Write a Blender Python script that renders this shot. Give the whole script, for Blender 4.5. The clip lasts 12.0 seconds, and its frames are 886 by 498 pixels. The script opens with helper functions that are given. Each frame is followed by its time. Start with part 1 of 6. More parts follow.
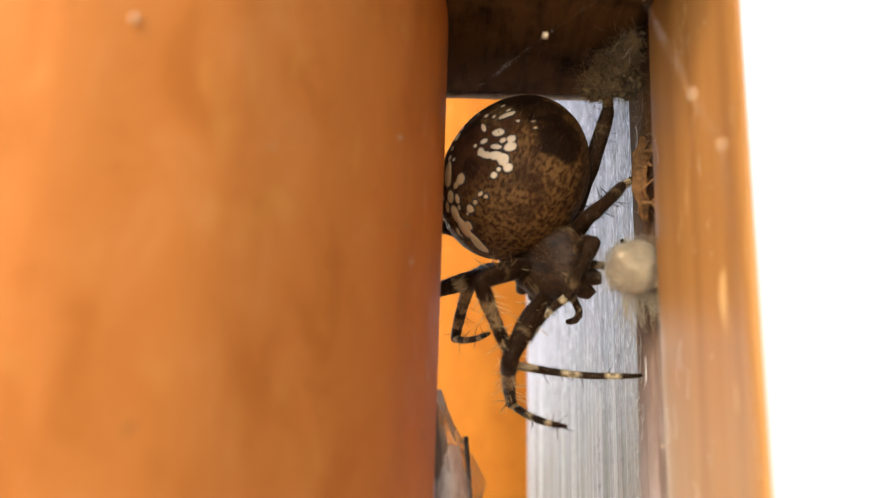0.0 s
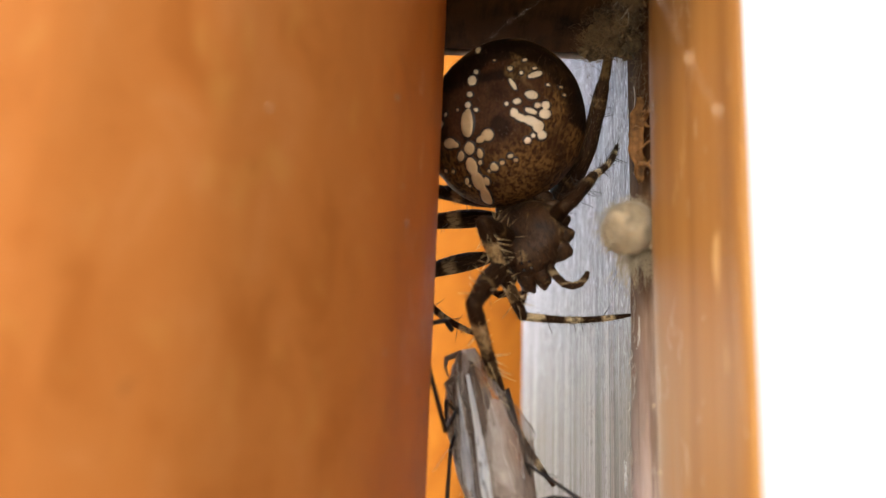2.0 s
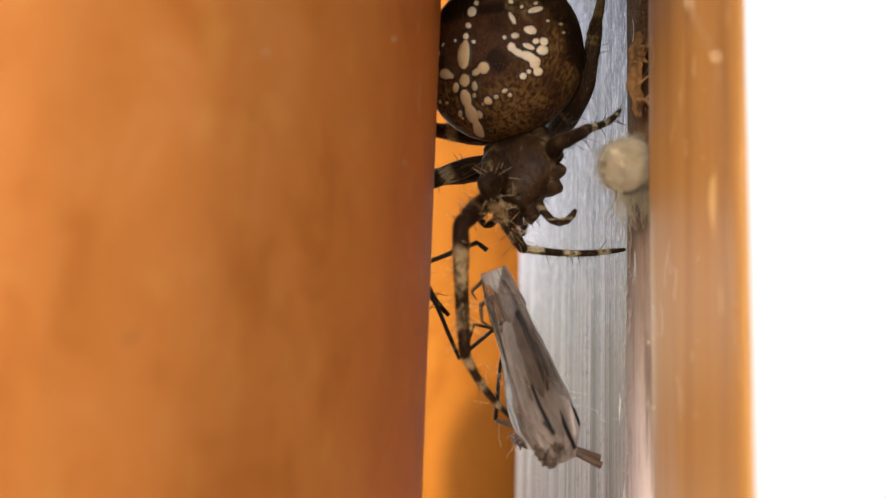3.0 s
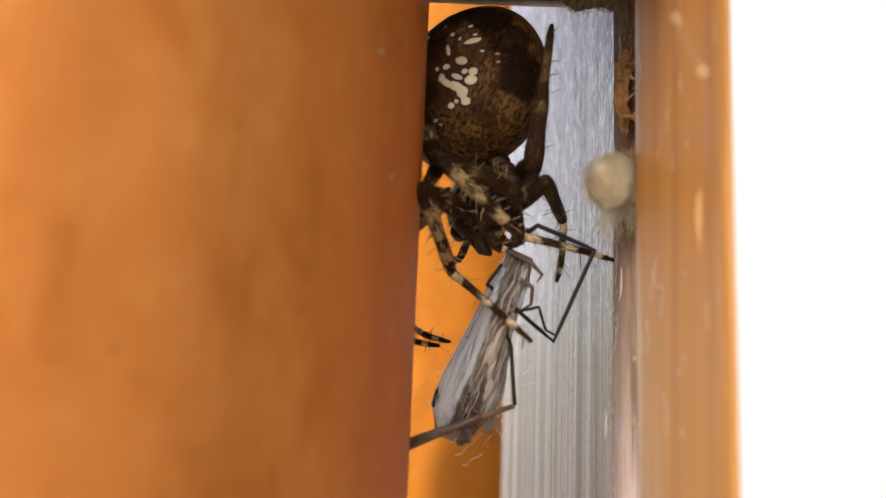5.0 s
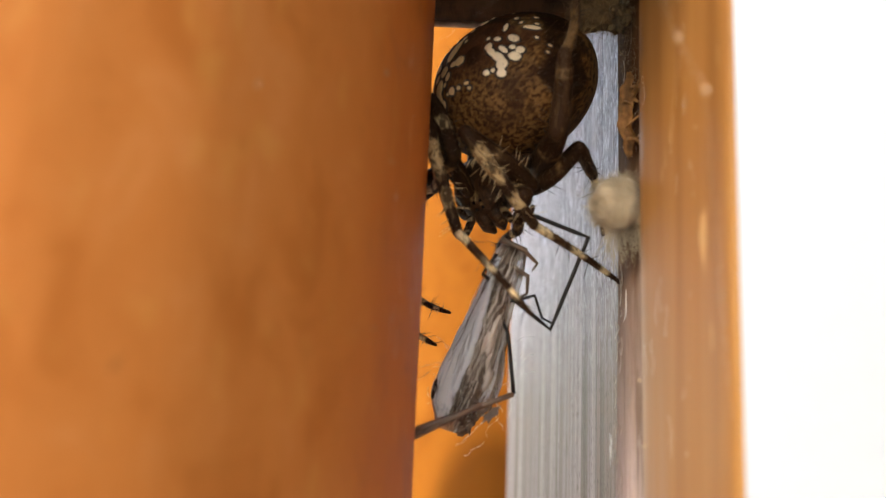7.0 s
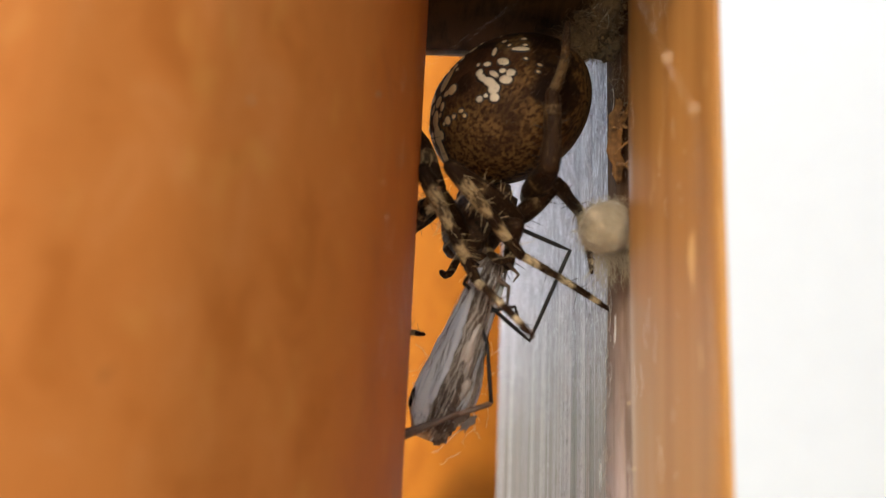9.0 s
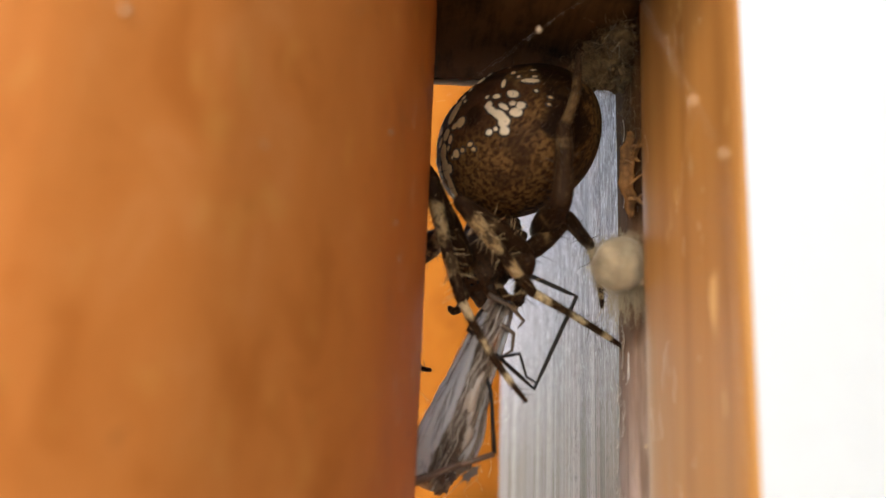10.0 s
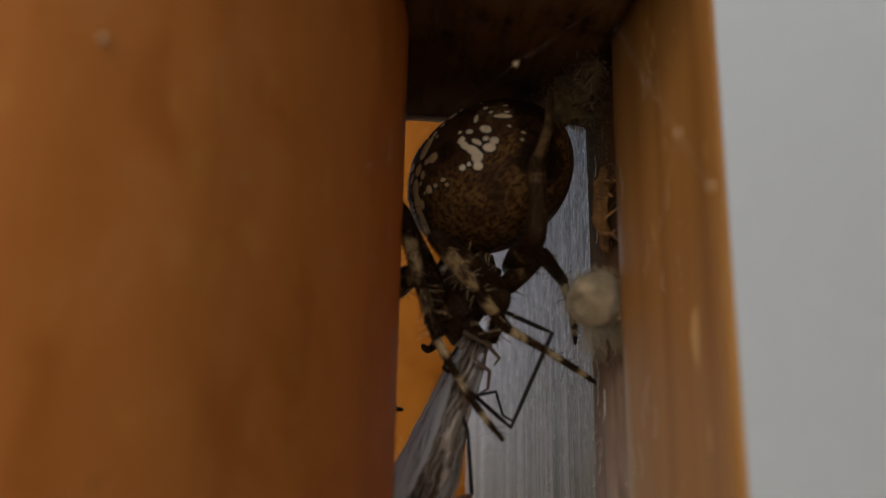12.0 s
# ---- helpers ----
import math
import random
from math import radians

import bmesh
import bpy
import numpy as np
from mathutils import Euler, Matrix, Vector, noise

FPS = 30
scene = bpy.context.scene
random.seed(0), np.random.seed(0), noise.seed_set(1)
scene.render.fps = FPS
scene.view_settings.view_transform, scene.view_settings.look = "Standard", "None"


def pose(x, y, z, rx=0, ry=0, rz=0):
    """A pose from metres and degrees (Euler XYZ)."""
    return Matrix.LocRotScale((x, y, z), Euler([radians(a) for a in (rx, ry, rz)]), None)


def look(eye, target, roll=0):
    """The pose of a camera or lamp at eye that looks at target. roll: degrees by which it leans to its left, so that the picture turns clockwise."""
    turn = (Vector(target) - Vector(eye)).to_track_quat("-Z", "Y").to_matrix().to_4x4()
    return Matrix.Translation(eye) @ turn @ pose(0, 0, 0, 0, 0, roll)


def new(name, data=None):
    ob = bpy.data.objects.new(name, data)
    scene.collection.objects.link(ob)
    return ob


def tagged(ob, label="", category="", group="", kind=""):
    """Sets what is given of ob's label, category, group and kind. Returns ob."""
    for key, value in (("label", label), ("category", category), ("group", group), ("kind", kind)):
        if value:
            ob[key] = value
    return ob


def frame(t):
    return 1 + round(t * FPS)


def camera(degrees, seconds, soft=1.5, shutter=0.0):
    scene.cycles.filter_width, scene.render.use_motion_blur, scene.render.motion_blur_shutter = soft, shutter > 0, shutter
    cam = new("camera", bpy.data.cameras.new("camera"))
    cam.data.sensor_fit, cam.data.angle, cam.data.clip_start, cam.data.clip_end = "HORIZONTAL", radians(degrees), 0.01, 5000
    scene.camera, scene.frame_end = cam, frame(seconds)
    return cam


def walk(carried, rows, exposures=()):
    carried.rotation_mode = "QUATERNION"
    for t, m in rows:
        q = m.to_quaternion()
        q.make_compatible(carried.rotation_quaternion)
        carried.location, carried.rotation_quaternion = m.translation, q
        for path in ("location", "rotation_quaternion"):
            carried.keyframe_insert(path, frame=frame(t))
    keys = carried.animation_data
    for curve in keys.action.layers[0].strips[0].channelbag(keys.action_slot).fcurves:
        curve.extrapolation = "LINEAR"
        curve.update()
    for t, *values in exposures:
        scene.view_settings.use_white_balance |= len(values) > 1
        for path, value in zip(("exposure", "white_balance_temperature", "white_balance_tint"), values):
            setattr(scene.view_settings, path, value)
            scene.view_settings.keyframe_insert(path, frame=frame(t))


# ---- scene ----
MM = 0.001


def mm(x, y, z, rx=0, ry=0, rz=0):
    """A pose from millimetres and degrees."""
    return pose(x * MM, y * MM, z * MM, rx, ry, rz)


# ---- camera ----
cam = camera(46.0, 12.0, soft=1.15)
cam.data.dof.use_dof = True
cam.data.dof.focus_distance = 0.087
cam.data.dof.aperture_fstop = 27.0
PATH = [
    (0, mm(-0.25, 0.35, 0.54, 106.04, -1.19, -0.02)),
    (0.5, mm(-0.09, -0.12, 0.05, 105.98, -1.22, -0.02)),
    (1, mm(0.04, 0.07, -0.26, 106.12, -1.57, -0.03)),
    (1.5, mm(0.00, 0.00, -0.00, 105.71, -1.52, 0.01)),
    (2, mm(-0.11, -0.16, 0.94, 103.41, -1.73, -0.27)),
    (2.5, mm(-0.03, -0.68, 2.15, 100.41, -1.06, 0.04)),
    (3, mm(-0.25, -0.88, 2.39, 98.81, -1.55, -0.43)),
    (5, mm(-0.25, -0.61, 2.02, 99.97, -1.76, -1.24)),
    (5.5, mm(-0.10, -0.54, 1.90, 100.59, -1.79, -1.13)),
    (6, mm(0.10, -0.65, 1.96, 100.37, -1.95, -0.75)),
    (6.5, mm(-0.06, -0.54, 1.67, 101.10, -1.96, -0.82)),
    (7, mm(-0.09, -0.51, 1.51, 101.53, -1.95, -0.93)),
    (9, mm(-0.11, -0.51, 0.27, 103.73, -2.14, -1.57)),
    (9.5, mm(-0.50, -0.16, 0.92, 103.97, -2.06, -1.93)),
    (10, mm(-1.88, 0.89, 2.41, 104.42, -1.78, -2.28)),
    (10.5, mm(-3.14, 1.99, 2.74, 105.76, -1.42, -3.56)),
    (11, mm(-3.38, 2.05, 2.77, 106.16, -1.04, -4.54)),
    (11.5, mm(-3.56, 2.19, 2.57, 106.53, -0.85, -4.87)),
    (12, mm(-3.56, 2.09, 2.40, 106.67, -0.73, -4.84)),
]
# the film darkens a little on its way and fades towards black in its last second and a half
STOPS = 2.76
FADE = [(0, 0.2), (1, 0.08), (2, -0.05), (3, -0.1), (6, -0.13), (9, -0.31), (10.5, -0.2), (10.8, -0.35), (11.0, -0.52), (11.2, -0.72), (11.5, -1.06), (11.8, -1.58), (12, -1.95)]
walk(cam, PATH, [(t, STOPS + stops, 8900, 12) for t, stops in FADE])

# ---- light: hazy sun over the shoulder, open sky ----
TO_SUN = Vector((-0.57, -0.545, 0.61)).normalized()
world = bpy.data.worlds.new("sky")
scene.world = world
world.use_nodes = True
wn = world.node_tree.nodes
sky = wn.new("ShaderNodeTexSky")
sky.sky_type, sky.sun_disc = "NISHITA", False
sky.sun_elevation = math.asin(TO_SUN.z)
sky.sun_rotation = math.atan2(TO_SUN.x, TO_SUN.y)
world.node_tree.links.new(sky.outputs[0], wn["Background"].inputs[0])
wn["Background"].inputs[1].default_value = 0.15
sun_data = bpy.data.lights.new("sun", "SUN")
sun_data.energy, sun_data.angle, sun_data.color = 0.30, radians(18.0), (1, 0.97, 0.93)
sun = new("sun", sun_data)
sun.matrix_world = look(TO_SUN * 2, (0, 0, 0))


# ---- materials ----
class Nodes:
    """Short hand for node materials."""

    def __init__(self, name):
        self.mat = bpy.data.materials.new(name)
        self.mat.use_nodes = True
        self.tree = self.mat.node_tree
        self.bsdf = self.tree.nodes["Principled BSDF"]
        self.coord = self.tree.nodes.new("ShaderNodeTexCoord")

    def link(self, a, b):
        self.tree.links.new(a, b)

    def mapped(self, scale, source="Object"):
        m = self.tree.nodes.new("ShaderNodeMapping")
        m.inputs["Scale"].default_value = scale
        self.link(self.coord.outputs[source], m.inputs[0])
        return m.outputs[0]

    def noise(self, vec, scale=1.0, detail=5, rough=0.6, distort=0.0):
        n = self.tree.nodes.new("ShaderNodeTexNoise")
        n.inputs["Scale"].default_value, n.inputs["Detail"].default_value = scale, detail
        n.inputs["Roughness"].default_value, n.inputs["Distortion"].default_value = rough, distort
        self.link(vec, n.inputs["Vector"])
        return n.outputs[0]

    def voronoi(self, vec, scale=1.0, feature="F1"):
        n = self.tree.nodes.new("ShaderNodeTexVoronoi")
        n.feature = feature
        n.inputs["Scale"].default_value = scale
        self.link(vec, n.inputs["Vector"])
        return n.outputs["Distance"]

    def ramp(self, fac, stops, smooth=False):
        r = self.tree.nodes.new("ShaderNodeValToRGB")
        e = r.color_ramp.elements
        r.color_ramp.interpolation = "EASE" if smooth else "LINEAR"
        while len(e) < len(stops):
            e.new(0.5)
        for el, (p, c) in zip(e, stops):
            el.position = p
            el.color = (*c, 1) if isinstance(c, tuple) else (c, c, c, 1)
        self.link(fac, r.inputs[0])
        return r.outputs[0]

    def mix(self, fac, a, b, mode="MIX"):
        m = self.tree.nodes.new("ShaderNodeMix")
        m.data_type, m.blend_type = "RGBA", mode
        for s, v in ((0, fac), (6, a), (7, b)):
            if isinstance(v, (int, float)):
                m.inputs[s].default_value = v
            elif isinstance(v, tuple):
                m.inputs[s].default_value = (*v, 1)
            else:
                self.link(v, m.inputs[s])
        return m.outputs[2]

    def add(self, a, b, k=1.0):
        m = self.tree.nodes.new("ShaderNodeMath")
        m.operation = "MULTIPLY_ADD"
        self.link(b, m.inputs[0])
        m.inputs[1].default_value = k
        self.link(a, m.inputs[2])
        return m.outputs[0]

    def done(self, color, rough=0.6, bump=None, depth=0.0001, strength=0.5, **more):
        b = self.bsdf.inputs
        for key, v in (("Base Color", color), ("Roughness", rough)):
            if isinstance(v, (int, float)):
                b[key].default_value = v
            elif isinstance(v, tuple):
                b[key].default_value = (*v, 1)
            else:
                self.link(v, b[key])
        for key, v in more.items():
            b[key.replace("_", " ")].default_value = v
        if bump is not None:
            n = self.tree.nodes.new("ShaderNodeBump")
            n.inputs["Strength"].default_value, n.inputs["Distance"].default_value = strength, depth
            self.link(bump, n.inputs["Height"])
            self.link(n.outputs[0], b["Normal"])
        return self.mat


def varnished_wood(name, dark, mid, light, gloss=0.62, blotch=1.0, spec=0.42, shade_stain=None):
    n = Nodes(name)
    fine = n.noise(n.mapped((900, 900, 40)), 1.0, 6, 0.65)
    streak = n.noise(n.mapped((230, 230, 30)), 1.0, 4, 0.6, 0.4)
    cloud = n.noise(n.mapped((260, 260, 170)), 1.0, 5, 0.62, 0.6)
    broad = n.noise(n.mapped((38, 38, 22)), 1.0, 3, 0.55, 0.4)
    pits = n.noise(n.mapped((420, 420, 300)), 1.0, 3, 0.55, 0.3)
    base = n.ramp(cloud, [(0.30, dark), (0.5, mid), (0.70, light)], True)
    base = n.mix(n.ramp(broad, [(0.36, 0.18), (0.52, 0.0)]), base, dark)
    base = n.mix(0.10, base, n.ramp(streak, [(0.3, dark), (0.7, light)]), "MIX")
    base = n.mix(n.ramp(fine, [(0.5, 0.0), (0.75, 0.35)]), base, dark)
    # soft yellow flecks where the varnish is thin, and small sunken spots
    flecks = n.ramp(n.noise(n.mapped((620, 620, 330)), 1.0, 2, 0.4), [(0.60, 0.0), (0.75, 0.38 * blotch)])
    base = n.mix(flecks, base, tuple(min(1, c * k) for c, k in zip(light, (1.1, 1.45, 1.3))))
    base = n.mix(n.ramp(pits, [(0.68, 0.0), (0.74, 0.55 * blotch)]), base, tuple(c * 0.45 for c in dark))
    if shade_stain:
        # soft shade of uneven outline painted into the colour round one place
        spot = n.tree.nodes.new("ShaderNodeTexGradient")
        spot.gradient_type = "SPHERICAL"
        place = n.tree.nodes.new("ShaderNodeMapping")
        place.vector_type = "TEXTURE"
        place.inputs["Location"].default_value, place.inputs["Scale"].default_value = shade_stain
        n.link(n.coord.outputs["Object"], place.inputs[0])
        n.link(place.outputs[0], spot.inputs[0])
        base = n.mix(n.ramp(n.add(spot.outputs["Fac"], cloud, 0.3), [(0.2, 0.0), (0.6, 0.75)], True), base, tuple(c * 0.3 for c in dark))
    rough = n.ramp(cloud, [(0.3, gloss - 0.06), (0.7, gloss + 0.10)])
    return n.done(base, rough, n.add(fine, streak, 1.5), 0.00012, 0.35, Specular_IOR_Level=spec)


POST = varnished_wood("varnished_orange_wood", (0.545, 0.168, 0.036), (0.66, 0.222, 0.055), (0.72, 0.264, 0.078), 0.5, 0.7, 0.36)
# BACK: the last argument places the shade painted low beside the board
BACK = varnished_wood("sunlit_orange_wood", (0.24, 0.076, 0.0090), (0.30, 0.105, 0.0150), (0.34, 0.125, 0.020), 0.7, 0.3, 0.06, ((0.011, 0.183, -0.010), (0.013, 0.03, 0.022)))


def plank_wood():
    n = Nodes("honey_brown_softwood")
    grain = n.noise(n.mapped((1500, 1500, 25)), 1.0, 5, 0.6, 0.3)
    broad = n.noise(n.mapped((330, 330, 12)), 1.0, 3, 0.5, 0.5)
    spots = n.noise(n.mapped((420, 420, 160)), 1.0, 3, 0.5)
    base = n.ramp(broad, [(0.3, (0.18, 0.077, 0.0215)), (0.52, (0.235, 0.107, 0.033)), (0.72, (0.285, 0.140, 0.047))], True)
    base = n.mix(n.ramp(grain, [(0.50, 0.0), (0.72, 0.4)]), base, (0.218, 0.0924, 0.0269))
    base = n.mix(n.ramp(spots, [(0.68, 0.0), (0.74, 0.5)]), base, (0.554, 0.353, 0.168))
    # old limewash smeared along the deep side, mostly low down; darker and redder near the top
    sep = n.tree.nodes.new("ShaderNodeSeparateXYZ")
    n.link(n.mapped((10, 10, 10)), sep.inputs[0])
    smear = n.noise(n.mapped((260, 260, 9)), 1.0, 5, 0.65, 0.5)
    deep = n.add(n.add(sep.outputs["Y"], smear, 0.16), sep.outputs["Z"], -0.30)
    wash = n.ramp(deep, [(0.745, 0.0), (0.82, 0.7)])
    base = n.mix(wash, base, n.ramp(grain, [(0.40, (0.23, 0.155, 0.13)), (0.60, (0.37, 0.29, 0.275))]))
    reddish_top = n.ramp(n.add(n.add(sep.outputs["Y"], smear, 0.14), sep.outputs["Z"], 0.22), [(0.80, 0.0), (0.88, 0.7)])
    base = n.mix(reddish_top, base, (0.13, 0.050, 0.018))
    return n.done(base, 0.48, n.add(grain, broad), 0.00010, 0.3, Specular_IOR_Level=0.25)


def stile_paint():
    n = Nodes("weathered_white_paint")
    streak = n.noise(n.mapped((1500, 1500, 14)), 1.0, 6, 0.72, 0.15)
    line = n.noise(n.mapped((430, 430, 4)), 1.0, 4, 0.6)
    thin = n.noise(n.mapped((1000, 1000, 7)), 1.0, 3, 0.55)
    broad = n.noise(n.mapped((240, 240, 8)), 1.0, 3, 0.5)
    dots = n.noise(n.mapped((3400, 3400, 1700)), 1.0, 4, 0.65)
    chips = n.noise(n.mapped((900, 900, 240)), 1.0, 5, 0.7, 0.5)
    scuff = n.noise(n.mapped((140, 140, 70)), 1.0, 6, 0.7, 0.8)
    web = n.voronoi(n.mapped((520, 520, 330)), 1.0, "DISTANCE_TO_EDGE")
    sep = n.tree.nodes.new("ShaderNodeSeparateXYZ")
    n.link(n.mapped((10, 10, 10)), sep.inputs[0])
    base = n.ramp(streak, [(0.36, (0.095, 0.067, 0.064)), (0.46, (0.205, 0.156, 0.163)), (0.60, (0.34, 0.268, 0.285))])
    base = n.mix(n.ramp(broad, [(0.52, 0.0), (0.60, 0.6)]), base, (0.24, 0.160, 0.135))
    base = n.mix(n.ramp(line, [(0.42, 0.8), (0.48, 0.0)]), base, (0.0935, 0.056, 0.0456))
    base = n.mix(n.ramp(line, [(0.55, 0.0), (0.60, 0.5)]), base, (0.50, 0.41, 0.43))
    base = n.mix(n.ramp(thin, [(0.36, 0.85), (0.42, 0.0)]), base, (0.0667, 0.0414, 0.0369))
    base = n.mix(n.ramp(thin, [(0.60, 0.0), (0.63, 0.7)]), base, (0.62, 0.57, 0.59))
    # brown weathering, strongest towards the open front; sunlight and pinkish bounce painted in far back
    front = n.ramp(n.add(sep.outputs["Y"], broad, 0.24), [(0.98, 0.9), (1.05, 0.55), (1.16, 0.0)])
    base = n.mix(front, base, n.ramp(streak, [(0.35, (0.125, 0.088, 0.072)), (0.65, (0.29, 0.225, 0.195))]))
    rear = n.ramp(n.add(sep.outputs["Y"], broad, 0.12), [(1.01, 0.0), (1.18, 0.95)])
    base = n.mix(rear, base, n.ramp(streak, [(0.36, (0.66, 0.525, 0.51)), (0.62, (0.86, 0.705, 0.685))]))
    base = n.mix(n.ramp(dots, [(0.55, 0.0), (0.63, 0.65)]), base, (0.0716, 0.0455, 0.0413))
    base = n.mix(n.ramp(chips, [(0.62, 0.0), (0.66, 0.7)]), base, (0.0868, 0.0516, 0.0434))
    base = n.mix(n.ramp(scuff, [(0.60, 0.0), (0.70, 0.35)]), base, (0.288, 0.24, 0.278))
    # film of old silk high up, with bluish sky light painted into its colour
    film = n.ramp(n.add(sep.outputs["Z"], scuff, 0.16), [(0.16, 0.0), (0.30, 0.85)])
    film = n.mix(rear, film, (0.25, 0.25, 0.25))
    silk = n.ramp(streak, [(0.36, (0.27, 0.245, 0.31)), (0.62, (0.50, 0.46, 0.55))])
    crinkle = n.noise(n.mapped((1500, 1500, 480)), 1.0, 6, 0.75, 1.6)
    silk = n.mix(n.ramp(crinkle, [(0.38, 0.8), (0.49, 0.0)]), silk, (0.115, 0.090, 0.105))
    silk = n.mix(n.ramp(crinkle, [(0.53, 0.0), (0.60, 0.85)]), silk, (0.84, 0.83, 0.93))
    base = n.mix(film, base, n.mix(n.ramp(web, [(0.0, 0.25), (0.06, 0.0)]), silk, (0.52, 0.45, 0.51)))
    # the relief dies away towards the brightness painted in at the back
    relief = n.mix(rear, n.add(n.add(streak, dots, 0.4), thin, 0.8), (0.9, 0.9, 0.9))
    return n.done(base, 0.5, relief, 0.00016, 0.7)


def old_wood(name, dark, light, fibre=18, rough=0.8):
    n = Nodes(name)
    grain = n.noise(n.mapped((700, fibre * 6, 700)), 1.0, 6, 0.7)
    cloud = n.noise(n.mapped((160, 160, 160)), 1.0, 5, 0.65, 0.8)
    base = n.ramp(n.add(grain, cloud, 0.8), [(0.65, dark), (1.15, light)])
    return n.done(base, rough, grain, 0.0002, 0.7, Specular_IOR_Level=0.04)


def strip_wood():
    """Rough wood with limewash left on it lower down; shade under the rail painted in high up."""
    n = Nodes("rough_washed_wood")
    grain = n.noise(n.mapped((1300, 1300, 45)), 1.0, 6, 0.7, 0.3)
    scab = n.noise(n.mapped((900, 900, 260)), 1.0, 4, 0.65, 0.6)
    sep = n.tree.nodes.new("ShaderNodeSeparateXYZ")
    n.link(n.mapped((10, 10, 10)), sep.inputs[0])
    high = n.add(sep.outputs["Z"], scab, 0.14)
    # the two upper stops paint in the shade beneath the rail
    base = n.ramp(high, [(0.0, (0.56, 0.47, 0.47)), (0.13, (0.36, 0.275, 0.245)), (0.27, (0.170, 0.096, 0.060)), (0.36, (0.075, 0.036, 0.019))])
    base = n.mix(n.ramp(grain, [(0.50, 0.0), (0.66, 0.65)]), base, (0.10, 0.060, 0.042))
    base = n.mix(n.ramp(scab, [(0.62, 0.0), (0.67, 0.7)]), base, (0.32, 0.27, 0.25))
    return n.done(base, 0.85, n.add(grain, scab), 0.0002, 0.7, Specular_IOR_Level=0.04)


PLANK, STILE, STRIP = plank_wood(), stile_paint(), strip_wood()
BEAM = old_wood("dark_stained_wood", (0.015, 0.0062, 0.0022), (0.080, 0.036, 0.0135))
# worn wood, its colour lightened in place of sunlight on the edge
EDGE = old_wood("bare_worn_edge", (0.42, 0.36, 0.30), (0.72, 0.65, 0.57))


def plain(name, color, rough=0.6, var=0.35, scale=900.0, depth=0.00004, **more):
    n = Nodes(name)
    a = n.noise(n.mapped((scale, scale, scale)), 1.0, 5, 0.65)
    b = n.noise(n.mapped((scale / 6, scale / 6, scale / 6)), 1.0, 3, 0.6)
    low = tuple(c * (1 - var) for c in color)
    high = tuple(min(1, c * (1 + var)) for c in color)
    return n.done(n.mix(0.5, n.ramp(a, [(0.35, low), (0.65, high)]), n.ramp(b, [(0.35, low), (0.65, high)])), rough, a, depth, 0.5, **more)


AXES = (5.6, 6.5, 7.4)
# soft dark fields of the leaf pattern, the last two darkening one flank, and the tan zones between them: longitude,
# latitude, radius, strength
FIELDS = [(16, -8, 1.6, 0.9), (16, -24, 1.9, 0.9), (12, -40, 1.6, 0.8), (42, 34, 2.0, 0.9), (38, 55, 1.9, 0.85), (34, 6, 1.3, 0.85), (-30, 13, 0.9, 0.75), (-31, -31, 0.5, 0.7), (-9, 12, 0.7, 0.5), (0, 84, 2.3, 0.8), (-50, 84, 1.6, 0.7)]
ZONES = [(10, 25, 0.9, 0.75), (23, 22, 0.6, 0.7), (19, 42, 0.5, 0.75), (24, -14, 0.3, 0.5), (28, 62, 0.5, 0.5)]


